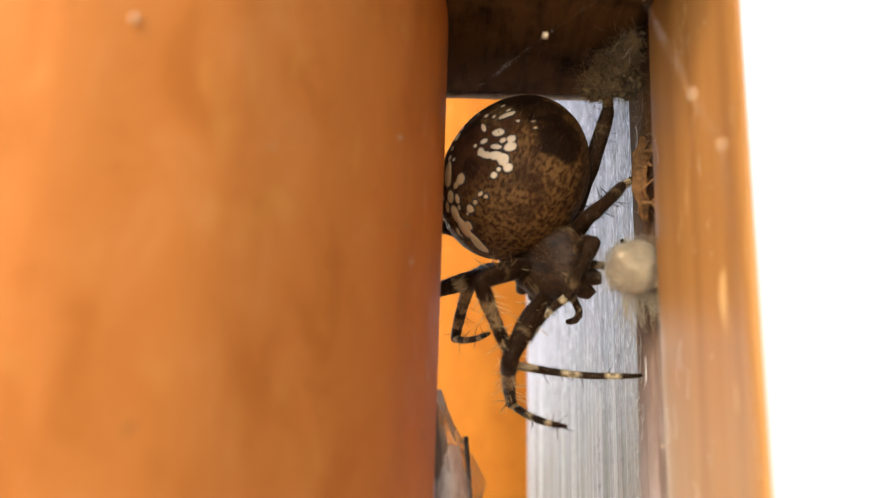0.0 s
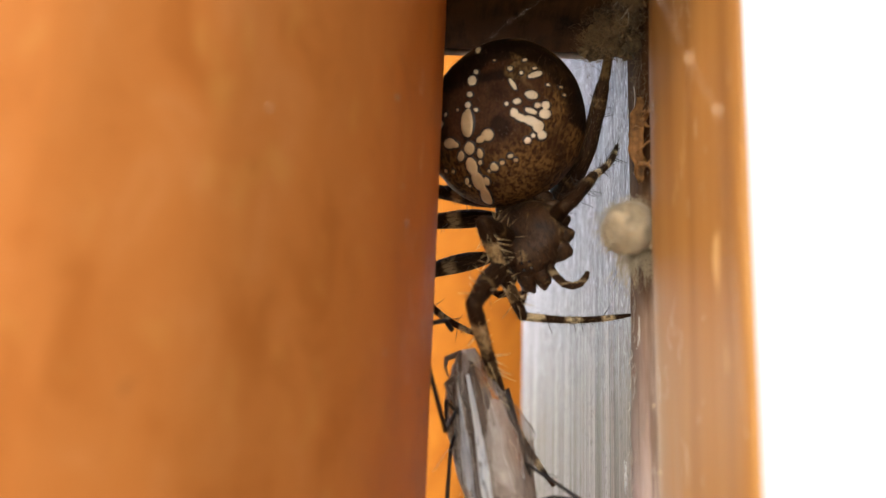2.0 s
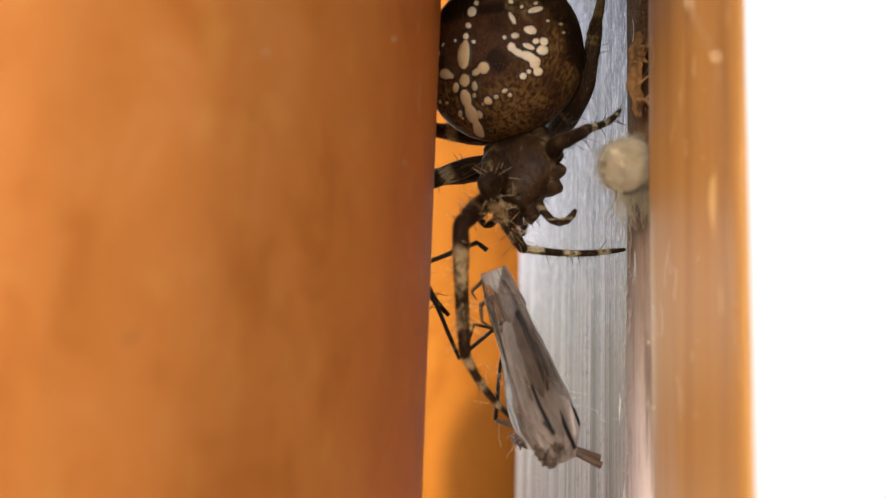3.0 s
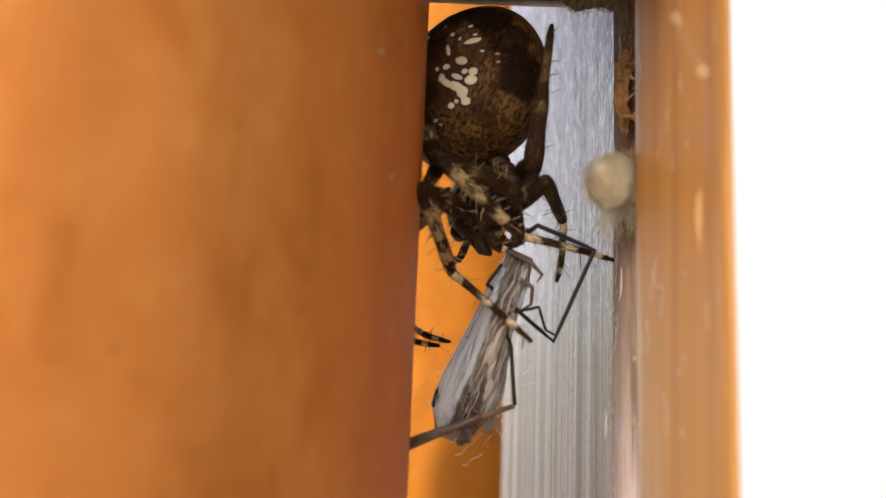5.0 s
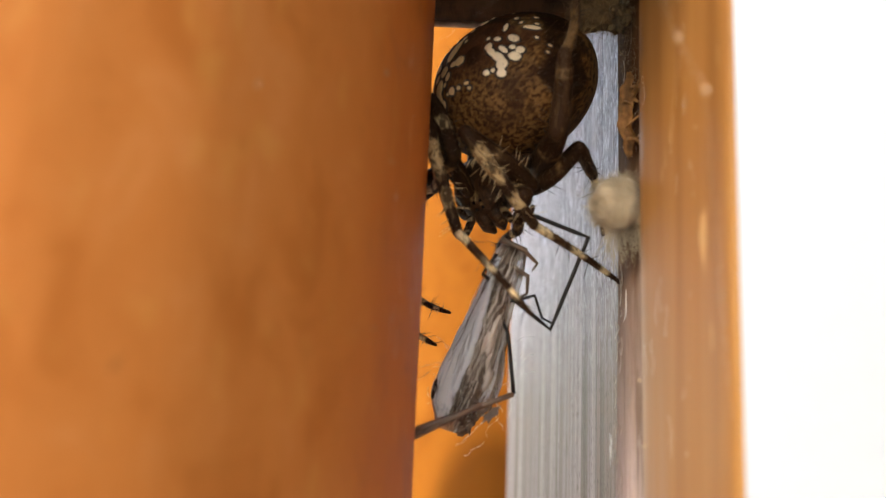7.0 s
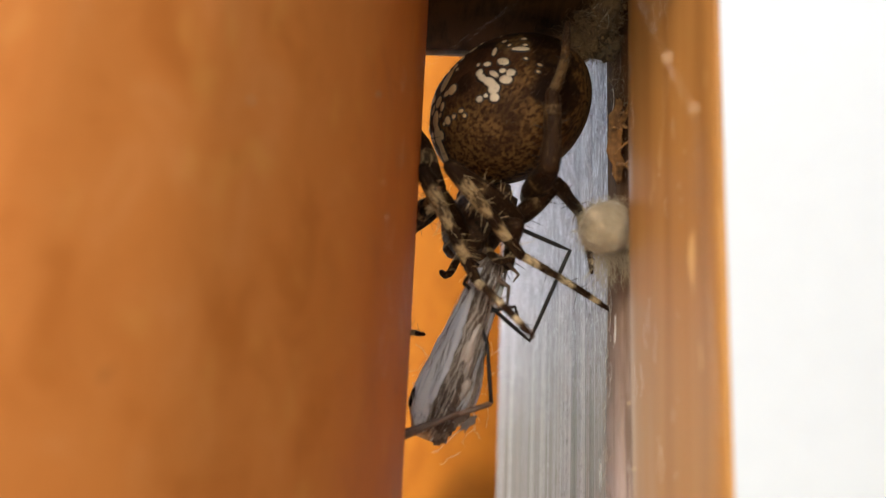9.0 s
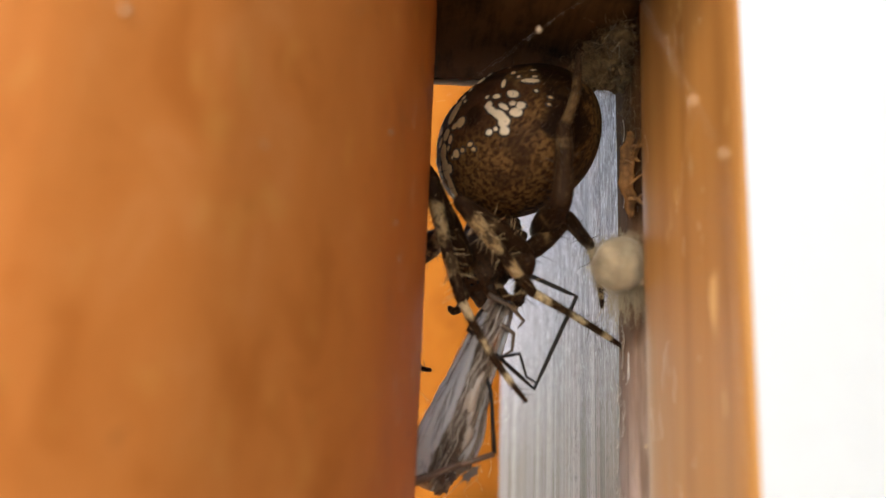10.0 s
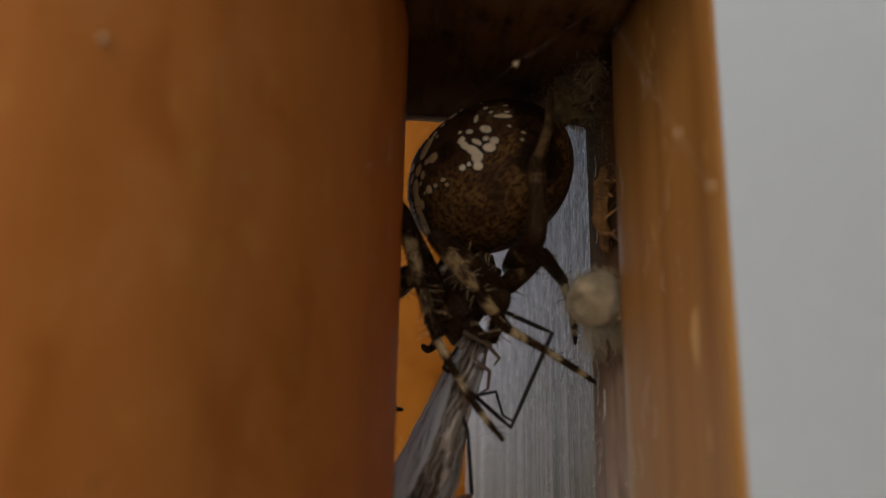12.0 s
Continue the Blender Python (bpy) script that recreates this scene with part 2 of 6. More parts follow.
def abdomen_skin():
    n = Nodes("mottled_brown_skin")
    worm = n.noise(n.mapped((3300, 3300, 1500)), 1.0, 3, 0.5, 0.6)
    cells = n.noise(n.mapped((6500, 6500, 6500)), 1.0, 3, 0.6)
    cloud = n.noise(n.mapped((330, 330, 260)), 1.0, 4, 0.6, 0.5)
    base = n.ramp(worm, [(0.38, (0.034, 0.0130, 0.0052)), (0.46, (0.074, 0.032, 0.0115)), (0.58, (0.158, 0.080, 0.029))])
    base = n.mix(n.ramp(cloud, [(0.36, 0.75), (0.50, 0.0)]), base, (0.034, 0.0135, 0.0062))
    base = n.mix(n.ramp(cells, [(0.6, 0.0), (0.72, 0.22)]), base, (0.24, 0.135, 0.062))
    # the dark leaf-shaped field along the back, with a scalloped pale rim
    sep = n.tree.nodes.new("ShaderNodeSeparateXYZ")
    n.link(n.mapped((1000, 1000, 1000)), sep.inputs[0])

    def calc(op, a, b=0.0, c=0.0):
        m = n.tree.nodes.new("ShaderNodeMath")
        m.operation = op
        for slot, v in zip(m.inputs, (a, b, c)):
            if isinstance(v, (int, float)):
                slot.default_value = v
            else:
                n.link(v, slot)
        return m.outputs[0]

    width = calc("MULTIPLY_ADD", sep.outputs["Z"], -0.36, 3.3)
    width = calc("MULTIPLY_ADD", calc("PINGPONG", calc("ADD", sep.outputs["Z"], 20), 1.25), 0.5, width)
    width = calc("MULTIPLY_ADD", cloud, 3.2, calc("ADD", width, -1.6))
    inside = calc("SUBTRACT", width, calc("ABSOLUTE", sep.outputs["Y"]))
    upper = calc("MULTIPLY", n.ramp(calc("MULTIPLY_ADD", sep.outputs["Z"], 0.1, 0.5), [(0.40, 0.0), (0.50, 1.0)]), n.ramp(calc("MULTIPLY_ADD", sep.outputs["X"], 0.1, 0.5), [(0.50, 0.0), (0.60, 1.0)]))
    front = n.ramp(calc("MULTIPLY_ADD", sep.outputs["X"], 0.1, calc("MULTIPLY_ADD", cloud, 0.3, -0.13)), [(0.34, 0.0), (0.44, 0.85)])
    base = n.mix(front, base, n.ramp(cells, [(0.4, (0.042, 0.0160, 0.0088)), (0.65, (0.080, 0.033, 0.0180))]))
    field = calc("MULTIPLY", n.ramp(inside, [(0.0, 0.0), (0.25, 0.85)]), upper)
    bars = n.ramp(calc("PINGPONG", calc("MULTIPLY_ADD", cloud, 1.5, calc("ADD", sep.outputs["Z"], 20)), 1.25), [(0.3, 0.15), (0.9, 1.0)])
    base = n.mix(calc("MULTIPLY", field, bars), base, (0.012, 0.00601, 0.00443))
    rim = calc("MULTIPLY", n.ramp(calc("ABSOLUTE", calc("ADD", inside, 0.12)), [(0.05, 0.55), (0.40, 0.0)]), upper)
    base = n.mix(rim, base, (0.20, 0.115, 0.055))
    for rows, colour in ((ZONES, n.ramp(worm, [(0.42, (0.055, 0.028, 0.012)), (0.58, (0.19, 0.115, 0.052))])), (FIELDS, (0.0115, 0.0046, 0.0026))):
        for lon, lat, r, share in rows:
            lo, la = radians(lon), radians(lat)
            gap = n.tree.nodes.new("ShaderNodeVectorMath")
            gap.operation = "DISTANCE"
            n.link(n.mapped((1000, 1000, 1000)), gap.inputs[0])
            gap.inputs[1].default_value = (AXES[0] * math.cos(la) * math.cos(lo), AXES[1] * math.sin(la), AXES[2] * math.cos(la) * math.sin(lo))
            edge = calc("MULTIPLY", calc("MULTIPLY_ADD", cloud, 3.0, gap.outputs["Value"]), 0.1)
            base = n.mix(n.ramp(edge, [((r + 1.35) / 10, share), ((r + 1.75) / 10, 0.0)]), base, colour)
    return n.done(base, 0.6, n.add(worm, cells, 0.5), 0.00010, 0.6, Specular_IOR_Level=0.08)


def leg_skin(name, bands, pale=(0.42, 0.285, 0.150), jitter=1.0):
    n = Nodes(name)
    sep = n.tree.nodes.new("ShaderNodeSeparateXYZ")
    n.link(n.coord.outputs["Generated"], sep.inputs[0])
    hair = n.noise(n.mapped((5200, 5200, 650)), 1.0, 4, 0.7)
    speck = n.noise(n.mapped((1300, 1300, 800)), 1.0, 5, 0.65, 0.4)
    blot = n.noise(n.mapped((420, 420, 420)), 1.0, 3, 0.6)
    z = n.add(n.add(sep.outputs["Z"], speck, 0.26 * jitter), blot, 0.16 * jitter)
    dark = (0.024, 0.0105, 0.005)
    base = n.ramp(z, [(min(p + 0.21 * jitter, 1), pale if k else dark) for p, k in bands])
    base = n.mix(n.ramp(speck, [(0.48, 0.0), (0.56, 0.85)]), base, (0.026, 0.013, 0.007))
    base = n.mix(n.ramp(hair, [(0.54, 0.0), (0.62, 0.6)]), base, (0.035, 0.018, 0.009))
    base = n.mix(n.ramp(hair, [(0.36, 0.45), (0.43, 0.0)]), base, (0.17, 0.105, 0.052))
    return n.done(base, 0.55, n.add(hair, speck), 0.00010, 0.8, Specular_IOR_Level=0.06)


SKIN = abdomen_skin()
FEMUR = leg_skin("femur_skin", [(0.0, 0), (0.42, 0), (0.47, 1), (0.58, 1), (0.63, 0), (1.0, 0)], (0.36, 0.26, 0.15), 0.7)
DARKFEMUR = leg_skin("dark_femur_skin", [(0.0, 0), (0.50, 0), (0.58, 1), (0.64, 0), (1.0, 0)], (0.17, 0.105, 0.052))
TIBIA = leg_skin("tibia_skin", [(0.0, 0), (0.17, 0), (0.22, 1), (0.50, 1), (0.55, 0), (0.62, 0), (0.67, 1), (0.86, 1), (0.91, 0)])
DARKTIBIA = leg_skin("dark_tibia_skin", [(0.0, 0), (0.62, 0), (0.68, 1), (0.76, 1), (0.80, 0)], (0.13, 0.078, 0.038))
TARSUS = leg_skin("tarsus_skin", [(0.0, 0), (0.07, 1), (0.17, 1), (0.21, 0), (0.36, 0), (0.40, 1), (0.51, 1), (0.55, 0), (0.70, 0), (0.74, 1), (0.80, 1), (0.84, 0)], (0.64, 0.49, 0.30), 0.45)
TANTARSUS = leg_skin("tan_tarsus_skin", [(0.0, 0), (0.10, 0), (0.16, 1), (0.62, 1), (0.70, 0)], (0.115, 0.064, 0.029), 0.8)
PALP = leg_skin("palp_skin", [(0.0, 0), (0.40, 0), (0.46, 1), (0.56, 1), (0.60, 0), (0.80, 0), (0.84, 1), (0.9, 1), (0.94, 0)], (0.24, 0.17, 0.10), 0.6)
SPOT = plain("cream_marking", (0.704, 0.563, 0.414), 0.5, 0.10, 1400)
OCHRE = plain("ochre_marking", (0.563, 0.378, 0.211), 0.5, 0.16, 1400)
OUTLINE = plain("dark_outline", (0.012, 0.0045, 0.0025), 0.5, 0.2, 1800)


def mottled(name, dark, mid, cream, share):
    n = Nodes(name)
    patch = n.noise(n.mapped((480, 480, 480)), 1.0, 5, 0.62, 0.5)
    fine = n.noise(n.mapped((3600, 3600, 1500)), 1.0, 4, 0.65)
    base = n.ramp(patch, [(0.38, dark), (0.50, mid), (share, mid), (share + 0.04, cream)])
    base = n.mix(n.ramp(fine, [(0.50, 0.0), (0.60, 0.75)]), base, dark)
    return n.done(base, 0.5, n.add(fine, patch), 0.00014, 0.8, Specular_IOR_Level=0.2)


BASE = mottled("mottled_leg_base", (0.0195, 0.009, 0.0045), (0.056, 0.026, 0.0115), (0.14, 0.082, 0.040), 0.61)
HEAD = mottled("dark_hairy_carapace", (0.013, 0.0056, 0.0026), (0.052, 0.0225, 0.0092), (0.17, 0.105, 0.050), 0.58)
EYE = plain("glossy_black_eye", (0.006, 0.005, 0.005), 0.08, 0.1)
SPINE = plain("tan_spine", (0.58, 0.42, 0.235), 0.5, 0.45, 1200)
DARKSPINE = plain("dark_spine", (0.014, 0.009, 0.006), 0.5, 0.3, 3000)
HAIR = plain("brownish_hair", (0.080, 0.043, 0.020), 0.6, 0.5, 3000)
DARKSILK = plain("brown_strand", (0.105, 0.066, 0.043), 0.6, 0.4, 2500)
SILK = plain("white_silk", (0.66, 0.66, 0.66), 0.5, 0.25, 2500, Sheen_Weight=0.3)


def wrapped_skin():
    """Thin crumpled film of silk and wing: panels from brown to cream, see-through in places."""
    n = Nodes("silk_wrapped_membrane")
    fib = n.noise(n.mapped((1500, 1500, 300)), 1.0, 6, 0.72, 0.9)
    cloud = n.noise(n.mapped((700, 700, 420)), 1.0, 3, 0.55, 0.9)
    cell = n.tree.nodes.new("ShaderNodeTexVoronoi")
    cell.inputs["Scale"].default_value = 1.0
    warp = n.tree.nodes.new("ShaderNodeTexNoise")
    warp.inputs["Scale"].default_value = 2.0
    place = n.mapped((460, 460, 170))
    n.link(place, warp.inputs["Vector"])
    n.link(n.mix(0.45, place, warp.outputs["Color"], "ADD"), cell.inputs["Vector"])
    pick = n.tree.nodes.new("ShaderNodeSeparateColor")
    n.link(cell.outputs["Color"], pick.inputs[0])
    tone = n.add(cloud, pick.outputs[0], 0.45)
    base = n.ramp(tone, [(0.30, (0.080, 0.050, 0.037)), (0.52, (0.21, 0.158, 0.130)), (0.78, (0.40, 0.335, 0.298)), (1.10, (0.60, 0.53, 0.48))])
    base = n.mix(n.ramp(fib, [(0.56, 0.0), (0.68, 0.45)]), base, (0.62, 0.55, 0.49))
    base = n.mix(n.ramp(fib, [(0.33, 0.5), (0.40, 0.0)]), base, (0.075, 0.042, 0.026))
    # the side where the body lies close under the film is stained brown
    sep = n.tree.nodes.new("ShaderNodeSeparateXYZ")
    n.link(n.mapped((100, 100, 100)), sep.inputs[0])
    brown = n.ramp(n.add(fib, cloud, 0.5), [(0.60, (0.030, 0.016, 0.010)), (0.76, (0.105, 0.064, 0.043)), (0.94, (0.36, 0.28, 0.225))])
    shade_stain = n.ramp(n.add(sep.outputs["X"], pick.outputs[2], 0.12), [(0.10, 0.0), (0.20, 0.85)])
    base = n.mix(shade_stain, base, brown)
    # dark neck along the far edge, and the crumpled brown end
    away = n.tree.nodes.new("ShaderNodeSeparateXYZ")
    n.link(n.mapped((-100, 100, -100)), away.inputs[0])
    neck = n.ramp(n.add(n.add(away.outputs["X"], away.outputs["Z"], 0.08), cloud, 0.14), [(0.17, 0.0), (0.30, 0.8)])
    base = n.mix(neck, base, n.ramp(fib, [(0.38, (0.034, 0.020, 0.015)), (0.62, (0.115, 0.078, 0.060))]))
    end = n.ramp(n.add(sep.outputs["Z"], cloud, 0.5), [(1.28, 0.0), (1.45, 0.7)])
    base = n.mix(end, base, n.ramp(n.add(fib, cloud, 0.8), [(0.72, (0.055, 0.034, 0.024)), (0.90, (0.20, 0.14, 0.105)), (1.08, (0.46, 0.39, 0.34))]))
    clear = n.ramp(n.add(pick.outputs[1], fib, 0.4), [(0.50, 0.95), (0.80, 0.66), (1.02, 0.26)])
    clear = n.mix(end, clear, (0.95, 0.95, 0.95))
    n.link(clear, n.bsdf.inputs["Alpha"])
    return n.done(base, 0.42, n.add(fib, tone, 1.5), 0.00012, 0.7, Sheen_Weight=0.04, Specular_IOR_Level=0.3)


WRAP = wrapped_skin()
PANE = plain("pale_membrane", (0.46, 0.39, 0.34), 0.35, 0.25, 800, 0.0001)
CRUMPLE = plain("crumpled_grey_brown_skin", (0.19, 0.145, 0.115), 0.5, 0.6, 900, 0.0002)
FLAKE = plain("torn_brown_skin", (0.085, 0.052, 0.037), 0.5, 0.6, 900, 0.0002)
CORE = plain("brown_fly_body", (0.15, 0.100, 0.072), 0.45, 0.7, 700, 0.0002, Specular_IOR_Level=0.15)


def wing_skin():
    n = Nodes("folded_wing_membrane")
    vein = n.noise(n.mapped((2600, 2600, 120)), 1.0, 4, 0.6, 0.5)
    cloud = n.noise(n.mapped((420, 420, 200)), 1.0, 4, 0.6)
    base = n.ramp(vein, [(0.36, (0.36, 0.34, 0.34)), (0.43, (0.76, 0.80, 0.85)), (0.56, (0.95, 0.97, 0.99))])
    base = n.mix(n.ramp(cloud, [(0.60, 0.0), (0.70, 0.5)]), base, (0.34, 0.27, 0.22))
    n.done(base, 0.4, vein, 0.0001, 0.5, Sheen_Weight=0.4, Specular_IOR_Level=0.6)
    # thin enough to glow with the light behind it
    glow, both = n.tree.nodes.new("ShaderNodeBsdfTranslucent"), n.tree.nodes.new("ShaderNodeMixShader")
    n.link(base, glow.inputs[0])
    both.inputs[0].default_value = 0.15
    n.link(n.bsdf.outputs[0], both.inputs[1])
    n.link(glow.outputs[0], both.inputs[2])
    n.link(both.outputs[0], n.tree.nodes["Material Output"].inputs[0])
    return n.mat


WING = wing_skin()
PREYSILK = plain("beige_silk", (0.52, 0.45, 0.39), 0.5, 0.25, 2500, Sheen_Weight=0.3)
FLYLEG = plain("thin_black_leg", (0.006, 0.004, 0.004), 0.4, 0.4, 2000, Specular_IOR_Level=0.25)
FLYFEMUR = plain("brown_leg", (0.12, 0.068, 0.043), 0.45, 0.5, 1500)
COCOON = plain("cream_cocoon_silk", (0.34, 0.262, 0.172), 0.75, 0.25, 1600, 0.0001, Sheen_Weight=0.4)
FUZZ = plain("pale_fuzz", (0.36, 0.30, 0.21), 0.7, 0.35, 2500)
LITTER = plain("grey_brown_fibre", (0.150, 0.095, 0.050), 0.8, 0.75, 900)
LIME = plain("old_limewash", (0.40, 0.33, 0.28), 0.7, 0.4, 1500)
FELT = plain("olive_brown_felt", (0.082, 0.054, 0.027), 0.9, 0.75, 1300, 0.0003)
OLDSILK = plain("grey_old_silk", (0.32, 0.28, 0.23), 0.6, 0.4, 2500)
BARK = plain("orange_bark_sliver", (0.25, 0.112, 0.036), 0.75, 0.9, 1400, 0.0002)
CRUMB = plain("pale_crumb", (0.40, 0.29, 0.19), 0.5, 0.3, 2500)
RENDERED = plain("pale_grey_render", (0.268, 0.304, 0.345), 0.8, 0.03, 60, 0.002)
# dark surface of the added light blocker at the side
BLOCKER = old_wood("dark_side_block", (0.016, 0.010, 0.006), (0.045, 0.028, 0.018), 4)
EARTH = plain("pale_gravel", (0.29, 0.26, 0.215), 0.9, 0.3, 30, 0.01)


# ---- mesh helpers, in millimetres ----
def mesh_of(name, bm, smooth=True):
    me = bpy.data.meshes.new(name)
    bmesh.ops.scale(bm, vec=(MM, MM, MM), verts=bm.verts)
    bm.normal_update()
    bm.to_mesh(me)
    bm.free()
    if smooth:
        me.polygons.foreach_set("use_smooth", [True] * len(me.polygons))
    return me


def part(name, bm, material, parent=None, label="", smooth=True):
    me = mesh_of(name, bm, smooth)
    me.materials.append(material)
    ob = new(name, me)
    ob.parent = parent
    return tagged(ob, label)


def thing(name, bm, material, label, category, kind="", group="", smooth=True):
    ob = part(name, bm, material, None, "", smooth)
    return tagged(ob, label, category, group, kind)


def tube(bm, pts, radii, sides=8, flat=1.0):
    """A round, tapering rod along pts; flat squeezes its cross-section."""
    pts = [Vector(p) for p in pts]
    up, rings = None, []
    for i, p in enumerate(pts):
        way = (pts[min(i + 1, len(pts) - 1)] - pts[max(i - 1, 0)]).normalized()
        if up is None:
            up = way.orthogonal().normalized()
        up = (up - way * up.dot(way)).normalized()
        side = way.cross(up)
        r = max(radii[i], 1e-4)
        rings.append([bm.verts.new(p + (up * math.cos(a) + side * math.sin(a) * flat) * r)
                      for a in (k * math.tau / sides for k in range(sides))])
    for a, b in zip(rings, rings[1:]):
        for k in range(sides):
            bm.faces.new((a[k], a[(k + 1) % sides], b[(k + 1) % sides], b[k]))
    bm.faces.new(rings[0][::-1])
    bm.faces.new(rings[-1])
    return bm


def prism(bm, outline, z0, z1, rows=1, wobble=0.0, seed=0.0):
    """An upright board or post: an outline (x, y) raised from z0 to z1."""
    rings = []
    for j in range(rows + 1):
        z = z0 + (z1 - z0) * j / rows
        ring = []
        for i, (x, y) in enumerate(outline):
            d = noise.noise_vector(Vector((x * 0.25, y * 0.25, z * 0.02 + seed))) * wobble
            ring.append(bm.verts.new((x + d.x, y + d.y, z)))
        rings.append(ring)
    m = len(outline)
    for a, b in zip(rings, rings[1:]):
        for k in range(m):
            bm.faces.new((a[k], a[(k + 1) % m], b[(k + 1) % m], b[k]))
    bm.faces.new(rings[0][::-1])
    bm.faces.new(rings[-1])
    bmesh.ops.recalc_face_normals(bm, faces=bm.faces)
    return bm


def ball(bm, centre, radii, rough=0.0, scale=1.0, u=16, v=10, turn=None):
    """A rounded lump with an uneven surface."""
    got = bmesh.ops.create_uvsphere(bm, u_segments=u, v_segments=v, radius=1.0)["verts"]
    for w in got:
        k = 1 + rough * noise.noise(w.co * scale + Vector(centre))
        co = Vector((w.co.x * radii[0] * k, w.co.y * radii[1] * k, w.co.z * radii[2] * k))
        w.co = (turn @ co if turn else co) + Vector(centre)
    return bm


def curl(start, way, length, steps, bend, rnd):
    """Points of a loose fibre."""
    p, w, pts = Vector(start), Vector(way).normalized(), [Vector(start)]
    for _ in range(steps):
        w = (w + Vector([rnd.uniform(-bend, bend) for _ in range(3)])).normalized()
        p = p + w * length / steps
        pts.append(p.copy())
    return pts


# ---- the large structure ----
def round_outline(cx, cy, r, n=96, uneven=0.15):
    return [(cx + (r + uneven * math.sin(3 * a + 1)) * math.cos(a), cy + (r + uneven * math.sin(5 * a)) * math.sin(a))
            for a in (k * math.tau / n for k in range(n))]


thing("round_post", prism(bmesh.new(), round_outline(-39.3, 74.0, 38.4), -1000, 160, 60, 0.25),
      POST, "thick round orange varnished wooden post standing on the ground", "post").matrix_world = pose(0, 0, 0.025) @ pose(0, 0, 0, 0, 0.55, 0) @ pose(0, 0, -0.025)
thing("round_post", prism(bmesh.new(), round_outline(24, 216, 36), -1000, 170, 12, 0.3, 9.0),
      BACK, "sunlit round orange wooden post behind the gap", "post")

# plank set on edge, with a rounded nose and its deep side along the gap
PLANK_OUT = [(14.45, 71.0), (14.6, 70.0), (15.0, 67.5), (15.5, 64.8), (15.95, 62.0), (16.3, 59.5), (16.5, 57.6), (16.72, 56.6), (16.95, 56.1),
             (17.1, 56.5), (20.0, 66.6), (23.5, 80.0), (23.0, 92.0), (18.0, 92.5), (16.9, 80.0), (15.6, 74.0), (14.8, 72.0)]
thing("upright_plank", prism(bmesh.new(), PLANK_OUT, -1000, 160, 90, 0.35, 3.0),
      PLANK, "honey-brown softwood plank set on edge beside the gap", "plank")

# ridged, painted board deeper in the gap
rnd = random.Random(4)
side = []
for k in range(201):
    f = k / 200
    x, y = 16.3 - 6.6 * f - 0.9 * math.sin(math.pi * f), 77.5 + 50 * f
    ridge = 0.17 * (noise.noise(Vector((y * 0.55, 3, 0))) + 0.6 * noise.noise(Vector((y * 1.7, 9, 0))))
    groove = 0.22 * max(0.0, noise.noise(Vector((y * 1.25, 21, 0))) - 0.05) + 0.10 * noise.noise(Vector((y * 3.6, 5, 0)))
    side.append((x + (ridge + groove) * (1 - f) ** 2, y))
STILE_OUT = side + [(10.0, 129.2), (11.2, 129.8), (23.5, 130.0), (23.5, 93.5), (17.5, 93.5)]
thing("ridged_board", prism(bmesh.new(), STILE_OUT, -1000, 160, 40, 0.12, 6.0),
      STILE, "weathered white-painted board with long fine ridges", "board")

# narrow bare strip between plank and painted board
STRIP_OUT = [(15.5, 76.2), (14.95, 78.0), (14.7, 80.0), (14.5, 81.8), (14.7, 82.6), (17.5, 82.0), (17.8, 77.0)]
strip = tagged(new("filler_strip"), "narrow rough grey-brown bare wood strip beside the plank", "strip")
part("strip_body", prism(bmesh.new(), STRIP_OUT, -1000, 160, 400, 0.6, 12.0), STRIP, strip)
rnd = random.Random(17)
for _ in range(46):
    # curled flakes of old limewash still clinging to the rough wood
    z, f = rnd.uniform(-14, 33), rnd.random()
    x, y = 14.86 - 0.38 * f, 78.2 + 3.5 * f
    d = noise.noise_vector(Vector((x * 0.25, y * 0.25, z * 0.02 + 12.0))) * 0.6
    bm, tall, wide = bmesh.new(), rnd.uniform(0.25, 1.1), rnd.uniform(0.07, 0.2)
    bmesh.ops.create_grid(bm, x_segments=4, y_segments=7, size=1.0)
    for v in bm.verts:
        u, w = v.co.x, v.co.y
        r = 1 - 0.35 * abs(noise.noise(Vector((u * 1.3, w * 1.3, z))))
        v.co = Vector((-0.05 - 0.10 * w * w * r - 0.04 * u * u, u * wide * r, w * tall * r))
    bmesh.ops.solidify(bm, geom=bm.faces[:], thickness=0.03)
    flake = part("lime_flake", bm, LIME, strip, "pale curled flake of limewash")
    flake.location = (MM * (x + d.x - 0.02), MM * (y + d.y), MM * z)

# cross rail overhead: its underside shows, the far lower edge is worn and paled for sunlight
rail = new("cross_rail")
bm = bmesh.new()
prof = [(56.0, 40.4), (86.0, 40.2), (87.2, 40.7), (87.8, 42.0), (87.8, 70.0), (56.0, 70.0)]
cols = []
for j in range(31):
    x = -12 + 26.5 * j / 30
    cols.append([bm.verts.new((x, y, z + 0.06 * noise.noise(Vector((x * 0.5, y * 0.3, z))))) for y, z in prof])
for a, b in zip(cols, cols[1:]):
    for k in range(len(prof)):
        bm.faces.new((a[k], a[(k + 1) % len(prof)], b[(k + 1) % len(prof)], b[k]))
bm.faces.new(cols[0])
bm.faces.new(cols[-1][::-1])
bmesh.ops.recalc_face_normals(bm, faces=bm.faces)
part("rail_body", bm, BEAM, rail)
rail.location = (0, 0, -0.4 * MM)
